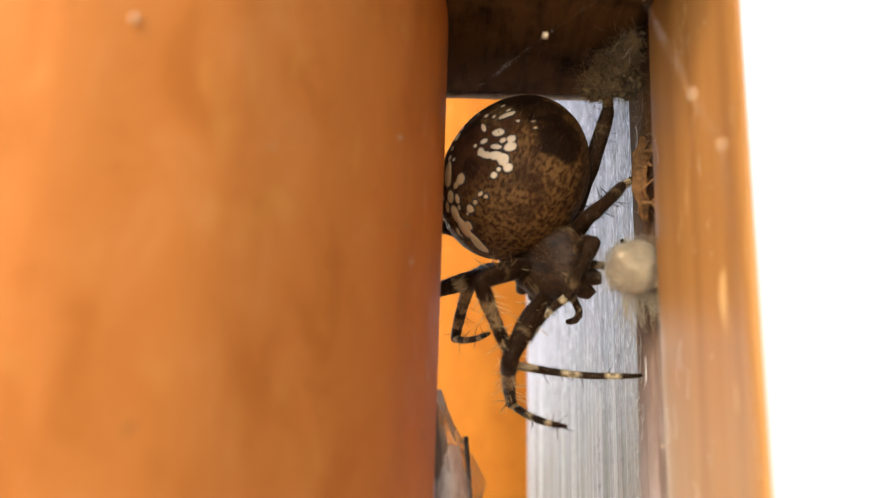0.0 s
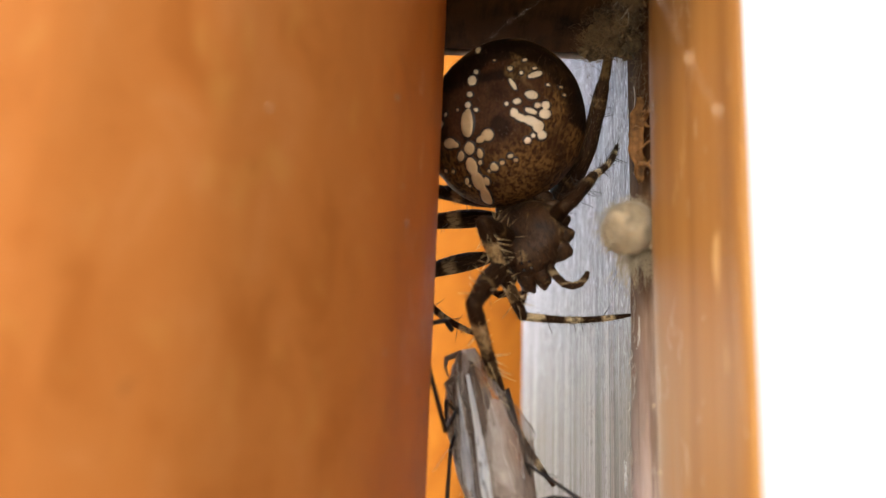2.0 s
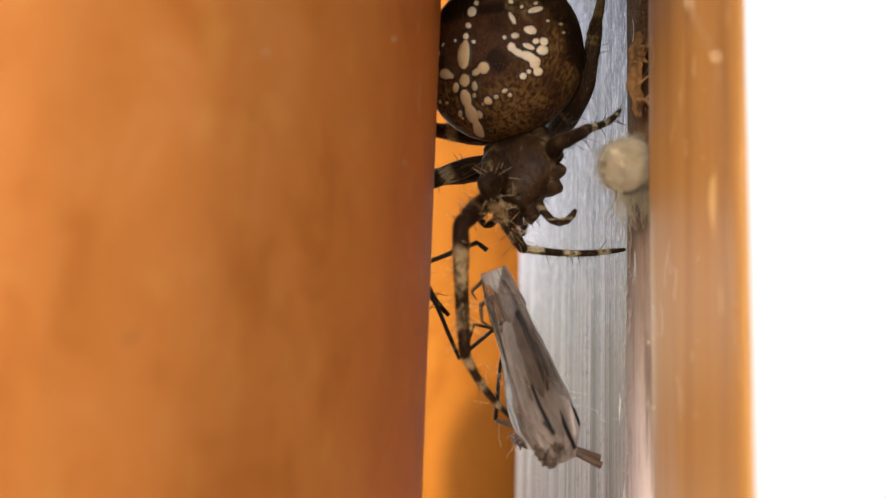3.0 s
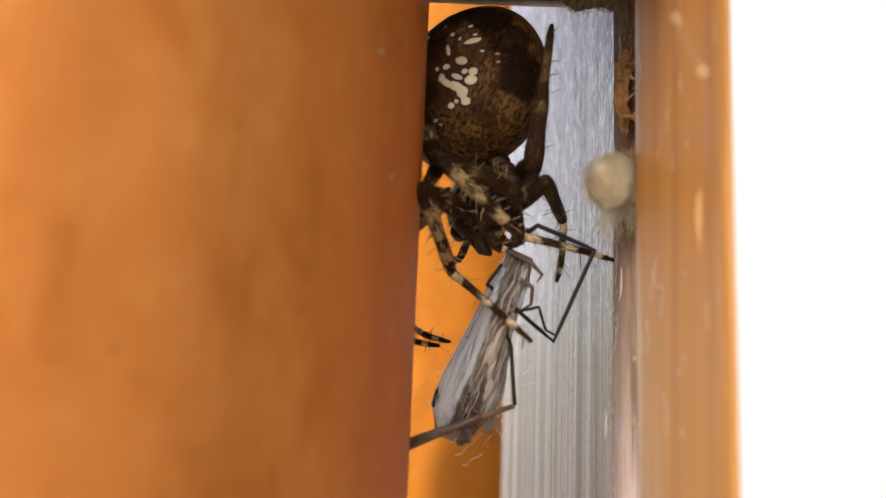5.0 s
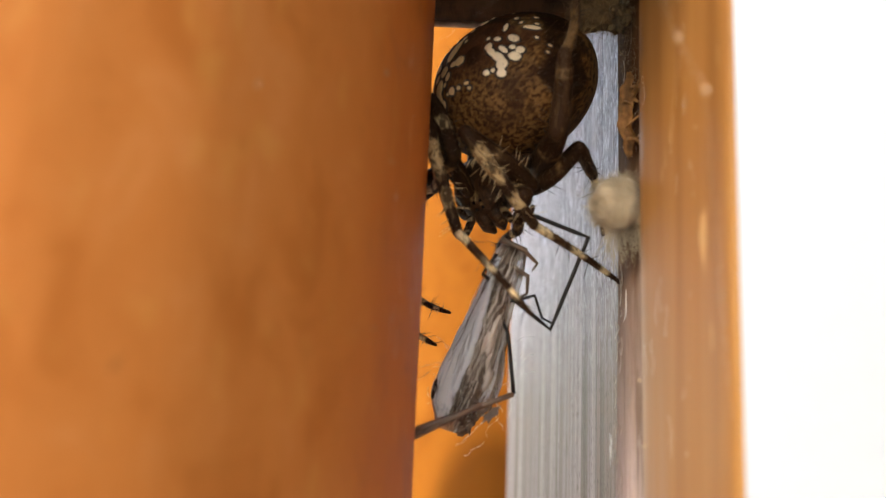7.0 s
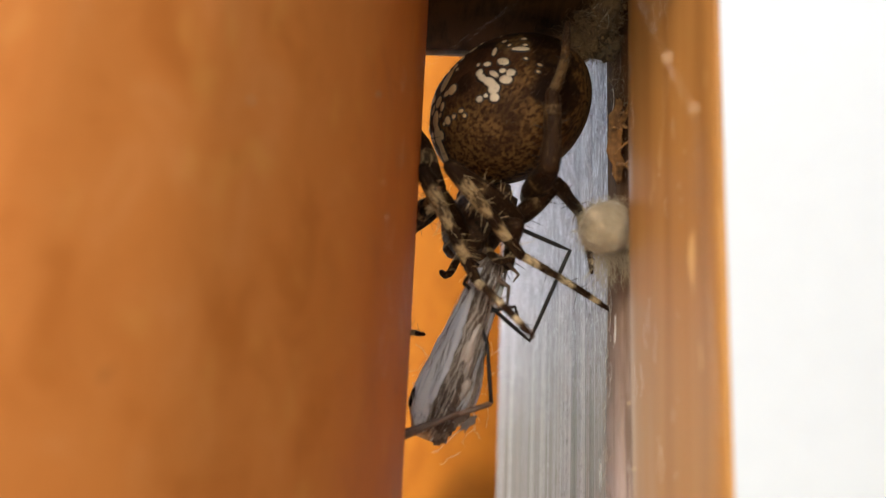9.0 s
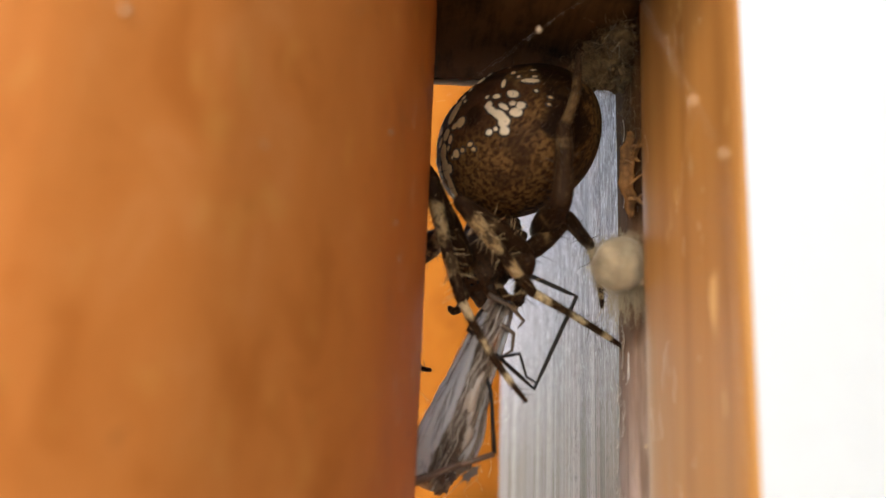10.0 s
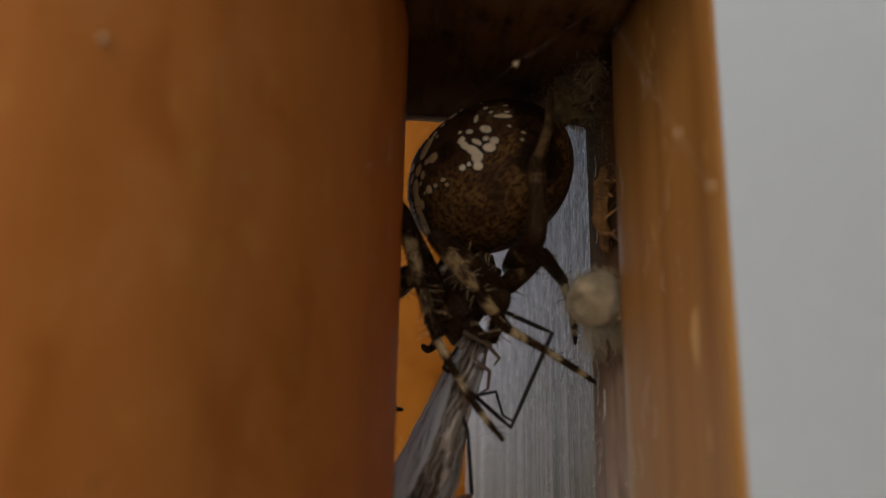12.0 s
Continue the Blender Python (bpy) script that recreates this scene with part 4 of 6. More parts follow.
def make_carapace(spider):
    rnd = random.Random(9)
    bm = bmesh.new()
    bmesh.ops.create_uvsphere(bm, u_segments=40, v_segments=28, radius=1.0)
    for v in bm.verts:
        v.co = Vector((v.co.x, math.copysign(abs(v.co.y) ** 0.8, v.co.y), math.copysign(abs(v.co.z) ** 0.85, v.co.z)))
        z = v.co.z
        w = 2.95 * (1 - 0.20 * max(z, 0) ** 1.5)
        h = 1.75 * (1 + 0.18 * z)
        furrow = -0.25 * math.exp(-((v.co.y / 0.25) ** 2) - ((z + 0.2) / 0.35) ** 2) if v.co.x > 0 else 0
        spoke = 0.09 * math.cos(5 * math.atan2(v.co.y, abs(z + 0.25) + 0.05)) * min(1, 3 * abs(v.co.y)) if v.co.x > 0 else 0
        k = 1 + 0.05 * noise.noise(v.co * 3) + spoke * 0.6
        v.co = Vector(((v.co.x * h + furrow) * k, v.co.y * w * k, 3.0 + z * 3.2))
    cp = part("carapace", bm, HEAD, spider, "dark brown hairy carapace")
    for k, (y, z) in enumerate(((2.5, 4.4), (2.8, 3.2), (2.7, 1.9), (2.2, 0.6), (1.5, -0.5))):
        for s in (-1, 1):
            part("leg_base", ball(bmesh.new(), (-0.55, y * s * 0.93, z), (0.95, 1.0, 0.8), 0.25, 1.5, 16, 10), BASE, cp)
    for y, x, z, r in ((0.32, 0.95, 6.0, 0.17), (-0.32, 0.95, 6.0, 0.17), (0.3, 1.35, 5.6, 0.16), (-0.3, 1.35, 5.6, 0.16), (1.05, 0.95, 5.5, 0.13), (-1.05, 0.95, 5.5, 0.13)):
        part("eye", ball(bmesh.new(), (x, y, z), (r * 0.75, r * 0.75, r * 0.75), 0, 1, 12, 8), EYE, cp, "small glossy black eye")
    for s in (-1, 1):
        part("chelicera", tube(bmesh.new(), [(0.0, 0.5 * s, 5.0), (-0.4, 0.62 * s, 5.9), (-1.0, 0.6 * s, 6.5), (-1.6, 0.4 * s, 6.8)], [0.7, 0.78, 0.6, 0.15], 12), HEAD, cp)
    for s, k in ((-1, 1.0), (1, 0.72)):
        path = [(-0.2, 1.0, 5.0), (0.0, 1.5, 5.9), (0.1, 1.9, 6.8), (0.0, 2.4, 7.5), (-0.1, 3.0, 7.8), (-0.2, 3.6, 7.7), (-0.2, 4.05, 7.3), (-0.2, 4.3, 6.9)]
        pts = [(x, (1.0 + (y - 1.0) * k) * s, 5.0 + (z - 5.0) * k) for x, y, z in path]
        part("palp", tube(bmesh.new(), pts, [0.33, 0.34, 0.32, 0.31, 0.30, 0.29, 0.26, 0.16], 10), PALP, cp, "short dark banded palp")
    bm = bmesh.new()
    for _ in range(900):
        d = Vector([rnd.gauss(0, 1) for _ in range(3)]).normalized()
        p = Vector((d.x * 1.72, d.y * 2.9, 3.0 + d.z * 3.1))
        w = d + Vector((0, 0, 0.9)) + Vector([rnd.uniform(-0.5, 0.5) for _ in range(3)])
        tube(bm, [p, p + w.normalized() * rnd.uniform(0.3, 0.7)], [0.016, 0.002], 3)
    tagged(part("hair_coat", bm, HAIR, cp, "greyish hairs"), kind="stuff")
    return cp


def leg_segment(spider, name, length, profile, material, spines, rnd):
    n = 14
    bow = 0.35 if name == "leg_tarsus" else 0.10
    pts = [(bow * math.sin(math.pi * k / n), 0, length * k / n) for k in range(n + 1)]
    rad = []
    for k in range(n + 1):
        f = k / n * (len(profile) - 1)
        i = min(int(f), len(profile) - 2)
        rad.append(profile[i] + (profile[i + 1] - profile[i]) * (f - i))
    a, b = rad[0], rad[-1]
    ends = [[(0, 0, -0.85 * a), (0, 0, -0.55 * a)], [(0, 0, length + 0.55 * b), (0, 0, length + 0.85 * b)]]
    seg = part(name, tube(bmesh.new(), ends[0] + pts + ends[1], [0.35 * a, 0.8 * a] + rad + [0.8 * b, 0.35 * b], 14), material, spider)
    bm = bmesh.new()
    for _ in range(spines):
        f, a = rnd.uniform(0.12, 0.95), rnd.uniform(0, math.tau)
        r = rad[int(f * n)]
        out = Vector((math.cos(a), math.sin(a), rnd.uniform(0.15, 0.7)))
        bristles(bm, (r * 0.9 * math.cos(a) + bow * math.sin(math.pi * f), r * 0.9 * math.sin(a), length * f), out, rnd.uniform(0.7, 1.4), 0.032)
    tagged(part("spine_fringe", bm, SPINE if spines > 14 else DARKSPINE, seg, "stiff spines"), kind="stuff")
    bm = bmesh.new()
    for _ in range(240):
        f, a = rnd.uniform(0.02, 0.99), rnd.uniform(0, math.tau)
        r = rad[int(f * n)]
        p = Vector((r * 0.95 * math.cos(a) + bow * math.sin(math.pi * f), r * 0.95 * math.sin(a), length * f))
        w = Vector((math.cos(a), math.sin(a), 1.3))
        tube(bm, [p, p + w.normalized() * rnd.uniform(0.2, 0.5)], [0.012, 0.002], 3)
    tagged(part("hair_coat", bm, HAIR, seg), kind="stuff")
    return seg


spider = tagged(new("spider"), "large hairy brown orb-weaver spider with cream cross marking", "spider")
abdomen = make_abdomen(spider)
carapace = make_carapace(spider)
rnd = random.Random(30)
LENGTHS = [(7, 8.6, 9.6), (6.5, 9.0, 8.6), (6.0, 6.5, 6.5), (6.0, 6.5, 6.5), (5.2, 4.8, 6.0), (6.5, 5.8, 5.5), (6.0, 6.0, 6.0), (4.6, 4.5, 4.5)]
legs = []
for fe, ti, ta in LENGTHS:
    k = 1.3 if len(legs) == 5 else 1.0
    legs.append((leg_segment(spider, "leg_femur", fe, [k * r for r in (0.55, 0.80, 0.80, 0.68, 0.58)], FEMUR if len(legs) in (2, 3, 6) else DARKFEMUR, 16 if ti > 8 else 7, rnd),
                 leg_segment(spider, "leg_tibia", ti, [k * r for r in (0.57, 0.62, 0.54, 0.49, 0.50, 0.47, 0.40)], DARKTIBIA if len(legs) in (4, 5, 7) else TIBIA, 38 if ti > 8 else 14, rnd),
                 leg_segment(spider, "leg_tarsus", ta, [k * r for r in (0.36, 0.31, 0.28, 0.27, 0.26, 0.23, 0.14)], TANTARSUS if len(legs) == 5 else TARSUS, 9, rnd)))


# ---- the prey ----
def make_prey():
    rnd = random.Random(41)
    prey = tagged(new("wrapped_fly"), "long-legged fly wrapped in grey-white silk, held by the spider", "insect")
    # how far the bag reaches to its four sides, from the narrow end to the wide one
    sides = ((0.7, 1.6, 2.4, 2.8, 2.7, 2.5, 2.2, 1.9, 1.2, 0.4),
             (1.0, 1.25, 1.3, 1.35, 1.5, 1.75, 2.0, 2.15, 2.1, 1.1),
             (0.5, 1.1, 1.9, 2.9, 3.7, 3.5, 3.2, 3.0, 2.4, 0.6),
             (1.0, 1.3, 1.35, 1.4, 1.55, 1.9, 2.3, 2.4, 1.9, 0.5))

    def reach(a, f):
        """The bag's radius at an angle and a height: flat sides with rounded corners."""
        i = min(int(f * 9), 8)
        x0, y0, x1, y1 = (row[i] + (row[i + 1] - row[i]) * (f * 9 - i) for row in sides)
        c, s = math.cos(a), math.sin(a)
        return ((abs(c) / (x0 if c > 0 else x1)) ** 1.45 + (abs(s) / (y0 if s > 0 else y1)) ** 1.45) ** (-1 / 1.45)

    def at_skin(a, f, lift=1.0):
        z = 15.2 * f
        r = reach(a, f) * lift
        crease = 0.17 * noise.noise(Vector((math.cos(a) * 2.5, math.sin(a) * 2.5, z * 0.16))) + 0.05 * noise.noise(Vector((math.cos(a) * 8, math.sin(a) * 8, z * 0.6)))
        r *= 1 + crease
        return Vector((r * math.cos(a), r * math.sin(a), z))

    def pod(lift, torn_from):
        nk, nj = 64, 60
        bm = bmesh.new()
        rings = [[bm.verts.new(at_skin(math.tau * j / nj, k / (nk - 1), lift)) for j in range(nj)] for k in range(nk)]
        for k, (a, b) in enumerate(zip(rings, rings[1:])):
            for j in range(nj):
                g = math.tau * j / nj
                torn = noise.noise(Vector((math.cos(g) * 1.7, math.sin(g) * 1.7, k * 0.07 + 4))) + 0.3 * noise.noise(Vector((math.cos(g) * 5, math.sin(g) * 5, k * 0.12)))
                if torn < torn_from:
                    bm.faces.new((a[j], a[(j + 1) % nj], b[(j + 1) % nj], b[j]))
        bm.faces.new(rings[0][::-1])
        bm.faces.new(rings[-1])
        bmesh.ops.delete(bm, geom=[v for v in bm.verts if not v.link_faces], context="VERTS")
        return bm

    core = [(0.1, 0.0, 0.2), (0.2, -0.1, 2.0), (0.1, 0.1, 4.5), (-0.2, 0.2, 7.0), (-0.3, 0.0, 10.0), (-0.2, 0.1, 12.6), (0.0, 0.1, 14.0)]
    part("body", tube(bmesh.new(), core, [0.3, 0.5, 0.55, 0.65, 0.85, 0.8, 0.3], 14), CORE, prey, "brown body")
    part("silk_sheet", pod(1.0, 9.0), WRAP, prey, "torn beige-grey silk and membrane")

    def band(a0, a1, f0, f1, lift, name, label):
        """A strip lying on the bag, with a frayed border."""
        bm, rows = bmesh.new(), []
        for k in range(41):
            f = f0 + (f1 - f0) * k / 40
            taper = math.sin(math.pi * min(max((k + 4) / 48, 0), 1)) ** 0.5
            mid, half = (a0 + a1) / 2, (a1 - a0) / 2 * taper
            row = []
            for j in range(9):
                a = mid + half * (j / 4 - 1) * (1 + 0.12 * noise.noise(Vector((j, k * 0.5, 7))))
                row.append(bm.verts.new(at_skin(radians(a), f, lift + 0.012 * math.sin(j * 2.1 + k * 0.2))))
            rows.append(row)
        for a, b in zip(rows, rows[1:]):
            for j in range(8):
                bm.faces.new((a[j], a[j + 1], b[j + 1], b[j]))
        bmesh.ops.solidify(bm, geom=bm.faces[:], thickness=0.06)
        part(name, bm, WING, prey, label)

    band(10, 84, 0.10, 0.97, 1.15, "wing", "pale bluish folded wing")
    band(-66, -40, 0.15, 1.0, 1.08, "wing_edge", "whitish rolled wing edge")
    band(-106, -86, 0.12, 0.88, 1.05, "wing_fold", "narrow whitish fold of wing")
    bm, dark = bmesh.new(), bmesh.new()
    for strand in range(110):
        a0, f0 = radians(rnd.uniform(-75, 70)), rnd.uniform(0.0, 0.55)
        da, ln = rnd.uniform(-0.5, 0.5), rnd.uniform(0.2, 0.6)
        pts = [at_skin(a0 + da * k / 10, min(f0 + ln * k / 10, 0.98), 1.03 + 0.05 * rnd.random()) for k in range(11)]
        tube(bm if strand % 6 else dark, pts, [0.013 if strand % 6 else 0.025] * 11, 3)
    for _ in range(34):
        a0, f0 = radians(rnd.uniform(-40, 95)), rnd.uniform(0.05, 0.5)
        da, ln = rnd.uniform(-0.35, 0.35), rnd.uniform(0.3, 0.6)
        pts = [at_skin(a0 + da * k / 10, min(f0 + ln * k / 10, 0.98), 1.09 + 0.05 * rnd.random()) for k in range(11)]
        tube(bm, pts, [0.018] * 11, 3)
    # ragged bundles lengthwise over the crumpled middle, and dark veins down the folded wing
    for k in range(46):
        a0, f0 = radians(rnd.uniform(-75, 40)), rnd.uniform(0.0, 0.6)
        da, ln = rnd.uniform(-0.5, 0.5), rnd.uniform(0.25, 0.5)
        pts = [at_skin(a0 + da * j / 10 + 0.05 * math.sin(j * 1.7 + k), min(f0 + ln * j / 10, 0.99), 1.0 + 0.10 * rnd.random()) for j in range(11)]
        fat = rnd.uniform(0.03, 0.085)
        tube(bm if k % 5 < 1 else dark, pts, [fat * (0.3 + math.sin(math.pi * j / 10)) for j in range(11)], 5, 0.45)
    for k in range(16):
        a0, f0 = radians(rnd.uniform(14, 80)), rnd.uniform(0.1, 0.75)
        ln = rnd.uniform(0.06, 0.2)
        pts = [at_skin(a0 + 0.03 * math.sin(j * 1.9 + k), f0 + ln * j / 6, 1.185) for j in range(7)]
        tube(dark, pts, [0.03 * math.sin(math.pi * (j + 0.6) / 7.2) for j in range(7)], 4)
    # fine lengthwise creases on the clearer side
    for k in range(34):
        a0, f0 = radians(rnd.uniform(-185, -90)), rnd.uniform(0.02, 0.6)
        da, ln = rnd.uniform(-0.25, 0.25), rnd.uniform(0.12, 0.45)
        pts = [at_skin(a0 + da * j / 8 + 0.03 * math.sin(j * 1.4 + k), min(f0 + ln * j / 8, 0.98), 1.01) for j in range(9)]
        tube(bm if k % 4 == 0 else dark, pts, [rnd.uniform(0.008, 0.022)] * 9, 4)
    # pale clear panes between the brown folds
    for a0, f0, wide, tall in ((-10, 0.50, 0.17, 0.20), (-40, 0.69, 0.24, 0.12), (-22, 0.60, 0.10, 0.12)):
        pane, rim = bmesh.new(), []
        for j in range(20):
            g = math.tau * j / 20
            u = 0.62 + 0.55 * abs(math.cos(1.5 * g + a0)) + 0.35 * noise.noise(Vector((math.cos(g) * 2.5, math.sin(g) * 2.5, a0)))
            rim.append(at_skin(radians(a0) + wide * u * math.cos(g), f0 + 0.5 * tall * u * math.sin(g), 1.09))
        mid = pane.verts.new(at_skin(radians(a0), f0, 1.12))
        ring = [pane.verts.new(p) for p in rim]
        low = [pane.verts.new(p * 0.97 + Vector((0, 0, p.z * 0.03))) for p in rim]
        for j in range(20):
            pane.faces.new((mid, ring[j], ring[(j + 1) % 20]))
            pane.faces.new((ring[j], low[j], low[(j + 1) % 20], ring[(j + 1) % 20]))
        part("clear_pane", pane, PANE, prey, "pale clear piece of membrane")
    tagged(part("dark_strand", dark, DARKSILK, prey), kind="stuff")
    tagged(part("silk", bm, PREYSILK, prey, "pale silk strands wound lengthwise"), kind="stuff")
    bm = bmesh.new()
    fibres(bm, (1.0, 0.5, 12.5), (1.0, 1.0, 1.4), 36, 2.0, 0.012, rnd, 0.5)
    fibres(bm, (1.0, -2.4, 10.0), (0.5, 0.7, 1.8), 22, 2.2, 0.011, rnd, 0.7)
    tagged(part("loose_silk", bm, SILK, prey), kind="stuff")

    # the film is gathered into thin dark seams along its edges
    for a0, f0, f1, r in ((158, 0.0, 0.62, 0.055), (176, 0.30, 0.92, 0.04), (-112, 0.05, 0.5, 0.035), (-86, 0.12, 0.85, 0.03)):
        pts = [at_skin(radians(a0 + 5 * math.sin(j * 0.8 + a0)), f0 + (f1 - f0) * j / 16, 1.02) for j in range(17)]
        part("seam", tube(bmesh.new(), pts, [r * (0.5 + 0.5 * math.sin(math.pi * (j + 1) / 18)) for j in range(17)], 5), DARKSILK, prey)

    def fly_leg(points, radii, mat, label):
        pts = []
        for a, b in zip(points, points[1:]):
            pts += [Vector(a).lerp(Vector(b), k / 5) for k in range(5)]
        pts.append(Vector(points[-1]))
        rr = [radii[0] + (radii[1] - radii[0]) * k / (len(pts) - 1) for k in range(len(pts))]
        part("leg", tube(bmesh.new(), pts, rr, 7), mat, prey, label)

    fly_leg([(1.0, 0.2, -1.6), (1.2, -0.3, -2.4), (1.4, -5.0, -2.2), (1.0, -4.6, 5.4), (1.6, 1.7, 3.2), (1.6, 1.2, 1.4)], (0.20, 0.14), FLYLEG, "long thin black leg, sharply bent")
    fly_leg([(1.4, -0.4, 4.8), (1.4, -2.6, 3.4), (1.2, -3.7, 4.8), (1.1, -4.5, 4.9)], (0.14, 0.08), FLYLEG, "thin black leg end")
    fly_leg([(2.4, 3.2, 16.4), (2.6, -3.4, 10.9)], (0.30, 0.2), FLYFEMUR, "stout brown thigh")
    fly_leg([(2.2, 3.1, 16.9), (2.8, -1.4, 12.4)], (0.28, 0.18), FLYFEMUR, "stout brown thigh")
    fly_leg([(2.6, -3.4, 10.9), (2.2, -1.6, 6.9), (1.8, -0.6, 5.6)], (0.17, 0.12), FLYLEG, "thin black shin")
    fly_leg([(1.2, 1.2, 0.2), (1.6, -0.6, 0.4), (1.2, -2.0, 1.0), (1.2, -1.8, 1.7)], (0.26, 0.05), DARKSILK, "short dark leg stub")
    fly_leg([(1.3, 0.2, 1.8), (1.6, -1.6, 2.2), (1.2, -2.0, 3.4), (1.2, -1.2, 4.4)], (0.22, 0.05), DARKSILK, "short dark leg stub")
    fly_leg([(-2.3, 0.3, 3.4), (-2.6, 0.5, 9.0), (-2.4, 0.9, 14.2)], (0.20, 0.16), FLYLEG, "long thin black leg")
    fly_leg([(-2.9, -0.6, 8.8), (-4.6, -0.8, 10.2), (-6.6, -0.8, 12.0)], (0.10, 0.16), FLYLEG, "thin folded black leg")
    fly_leg([(-6.6, -0.8, 12.0), (-4.6, -0.9, 11.4), (-2.8, -0.7, 11.6)], (0.16, 0.10), FLYLEG, "thin folded black leg")
    # jagged flakes of torn skin at the wide end
    for k in range(15):
        a0, f0 = radians(rnd.uniform(-185, -15)), rnd.uniform(0.80, 0.985)
        c = at_skin(a0, f0, rnd.uniform(0.75, 0.98))
        turn = Euler([rnd.uniform(0, 6) for _ in range(3)]).to_matrix()
        part("crumple", ball(bmesh.new(), c, (rnd.uniform(0.45, 0.95), rnd.uniform(0.3, 0.6), rnd.uniform(0.2, 0.45)), 1.1, 2.2, 18, 12, turn), (FLAKE, CRUMPLE)[k % 2], prey)
    for tip, across, wide in (((1.9, -2.4, 12.9), (0.2, 0.5, 0.85), 1.1),):
        way, rim = Vector(across).normalized(), []
        out = way.cross(Vector((1, 0.2, 0.1))).normalized()
        for k in range(18):
            g = math.tau * k / 18
            r = wide * (0.62 + 0.30 * (k % 3 == 0) + 0.35 * noise.noise(Vector((k * 0.9, wide * 9, 0))))
            rim.append(Vector(tip) + way * r * math.cos(g) + out * r * 0.4 * math.sin(g))
        bm = bmesh.new()
        top = [bm.verts.new(p) for p in rim]
        low = [bm.verts.new(p + way.cross(out) * 0.12 + noise.noise_vector(p) * 0.15) for p in rim]
        bm.faces.new(top)
        bm.faces.new(low[::-1])
        for k in range(18):
            bm.faces.new((top[k], low[k], low[(k + 1) % 18], top[(k + 1) % 18]))
        part("flake", bm, FLAKE, prey, "jagged torn brown flake", False)
    part("head", ball(bmesh.new(), (0.4, 2.05, 12.4), (0.5, 0.35, 1.0), 0.2, 2, 16, 10), FLYLEG, prey, "dark rounded head")
    return prey


prey = make_prey()


# ---- what moves ----
def motions():
    # the spider as a whole
    walk(spider, [
        (0, mm(5.37, 79.50, 23.92, 0.0, -0.0, 0.0)), (0.5, mm(6.00, 79.50, 24.44, 0.0, -0.0, 0.0)), (1, mm(4.86, 79.50, 24.52, 0.0, -0.0, 0.0)),
        (1.5, mm(5.91, 79.50, 24.21, 0.0, -0.0, 0.0)), (2, mm(5.89, 79.50, 23.62, 0.0, -0.0, 0.0)), (2.5, mm(5.84, 79.50, 23.87, 0.0, -0.0, 0.0)),
        (3, mm(5.65, 79.50, 23.89, 0.0, -0.0, 0.0)), (5, mm(3.81, 79.50, 22.36, 0.0, -0.0, 0.0)), (5.5, mm(3.98, 79.50, 23.62, 0.0, -0.0, 0.0)),
        (6, mm(4.69, 79.50, 24.34, 0.0, -0.0, 0.0)), (6.5, mm(5.06, 79.50, 25.28, 0.0, -0.0, 0.0)), (7, mm(4.03, 79.50, 25.82, 0.0, -0.0, 0.0)),
        (9, mm(3.93, 79.50, 24.64, 0.0, -0.0, 0.0)), (12, mm(3.93, 79.50, 24.64, 0.0, -0.0, 0.0)),
    ])
    walk(abdomen, [
        (0, mm(-0.43, 0.22, 5.71, 9.1, -25.1, -148.5)), (0.5, mm(-3.57, 0.09, 6.90, 24.6, -9.7, -127.6)), (1, mm(-2.65, 0.17, 8.22, 19.4, -10.0, -110.8)),
        (1.5, mm(-1.43, 0.50, 7.17, 2.8, -12.3, -120.9)), (2, mm(-1.45, 0.56, 7.25, 1.9, -14.2, -114.7)), (2.5, mm(-1.07, 0.66, 7.14, 1.2, -17.2, -115.3)),
        (3, mm(-1.19, 0.64, 7.02, -1.3, -16.5, -113.4)), (5, mm(-0.66, 2.08, 7.59, -6.2, -21.9, -139.2)), (5.5, mm(0.34, 2.08, 7.33, -10.1, -25.2, -146.3)),
        (6, mm(0.16, 2.08, 7.08, -1.7, -29.2, -130.0)), (6.5, mm(0.04, 1.86, 6.58, -2.7, -30.9, -126.4)), (7, mm(2.12, 0.27, 5.77, -17.1, -46.4, -132.1)),
        (9, mm(2.58, -0.22, 7.20, -12.7, -41.4, -138.4)), (12, mm(2.58, -0.22, 7.20, -12.7, -41.4, -138.4)),
    ])
    walk(carapace, [
        (0, mm(0.00, 0.00, 0.00, -125.5, 12.6, -114.0)), (0.5, mm(0.00, 0.00, 0.00, -131.8, 10.1, -116.0)), (1, mm(0.00, 0.00, 0.00, -144.2, 3.7, -118.7)),
        (1.5, mm(0.00, 0.00, 0.00, -167.7, -9.6, -115.0)), (2, mm(0.00, 0.00, 0.00, -168.4, -10.2, -114.5)), (2.5, mm(0.00, 0.00, 0.00, -172.3, -13.2, -112.5)),
        (3, mm(0.00, 0.00, 0.00, -173.0, -12.4, -112.3)), (5, mm(0.06, 1.20, 0.30, -165.1, -13.5, -134.2)), (5.5, mm(0.06, 1.20, 0.33, -166.3, -16.5, -134.5)),
        (6, mm(0.07, 1.20, 0.34, -164.7, -14.1, -134.1)), (6.5, mm(0.08, 1.20, 0.35, -164.2, -12.8, -134.4)), (7, mm(0.06, 1.20, 0.36, -166.3, -15.5, -134.3)),
        (9, mm(0.06, 1.20, 0.37, -168.6, -16.4, -134.5)), (12, mm(0.12, 1.20, 0.34, -168.6, -16.4, -134.5)),
    ])
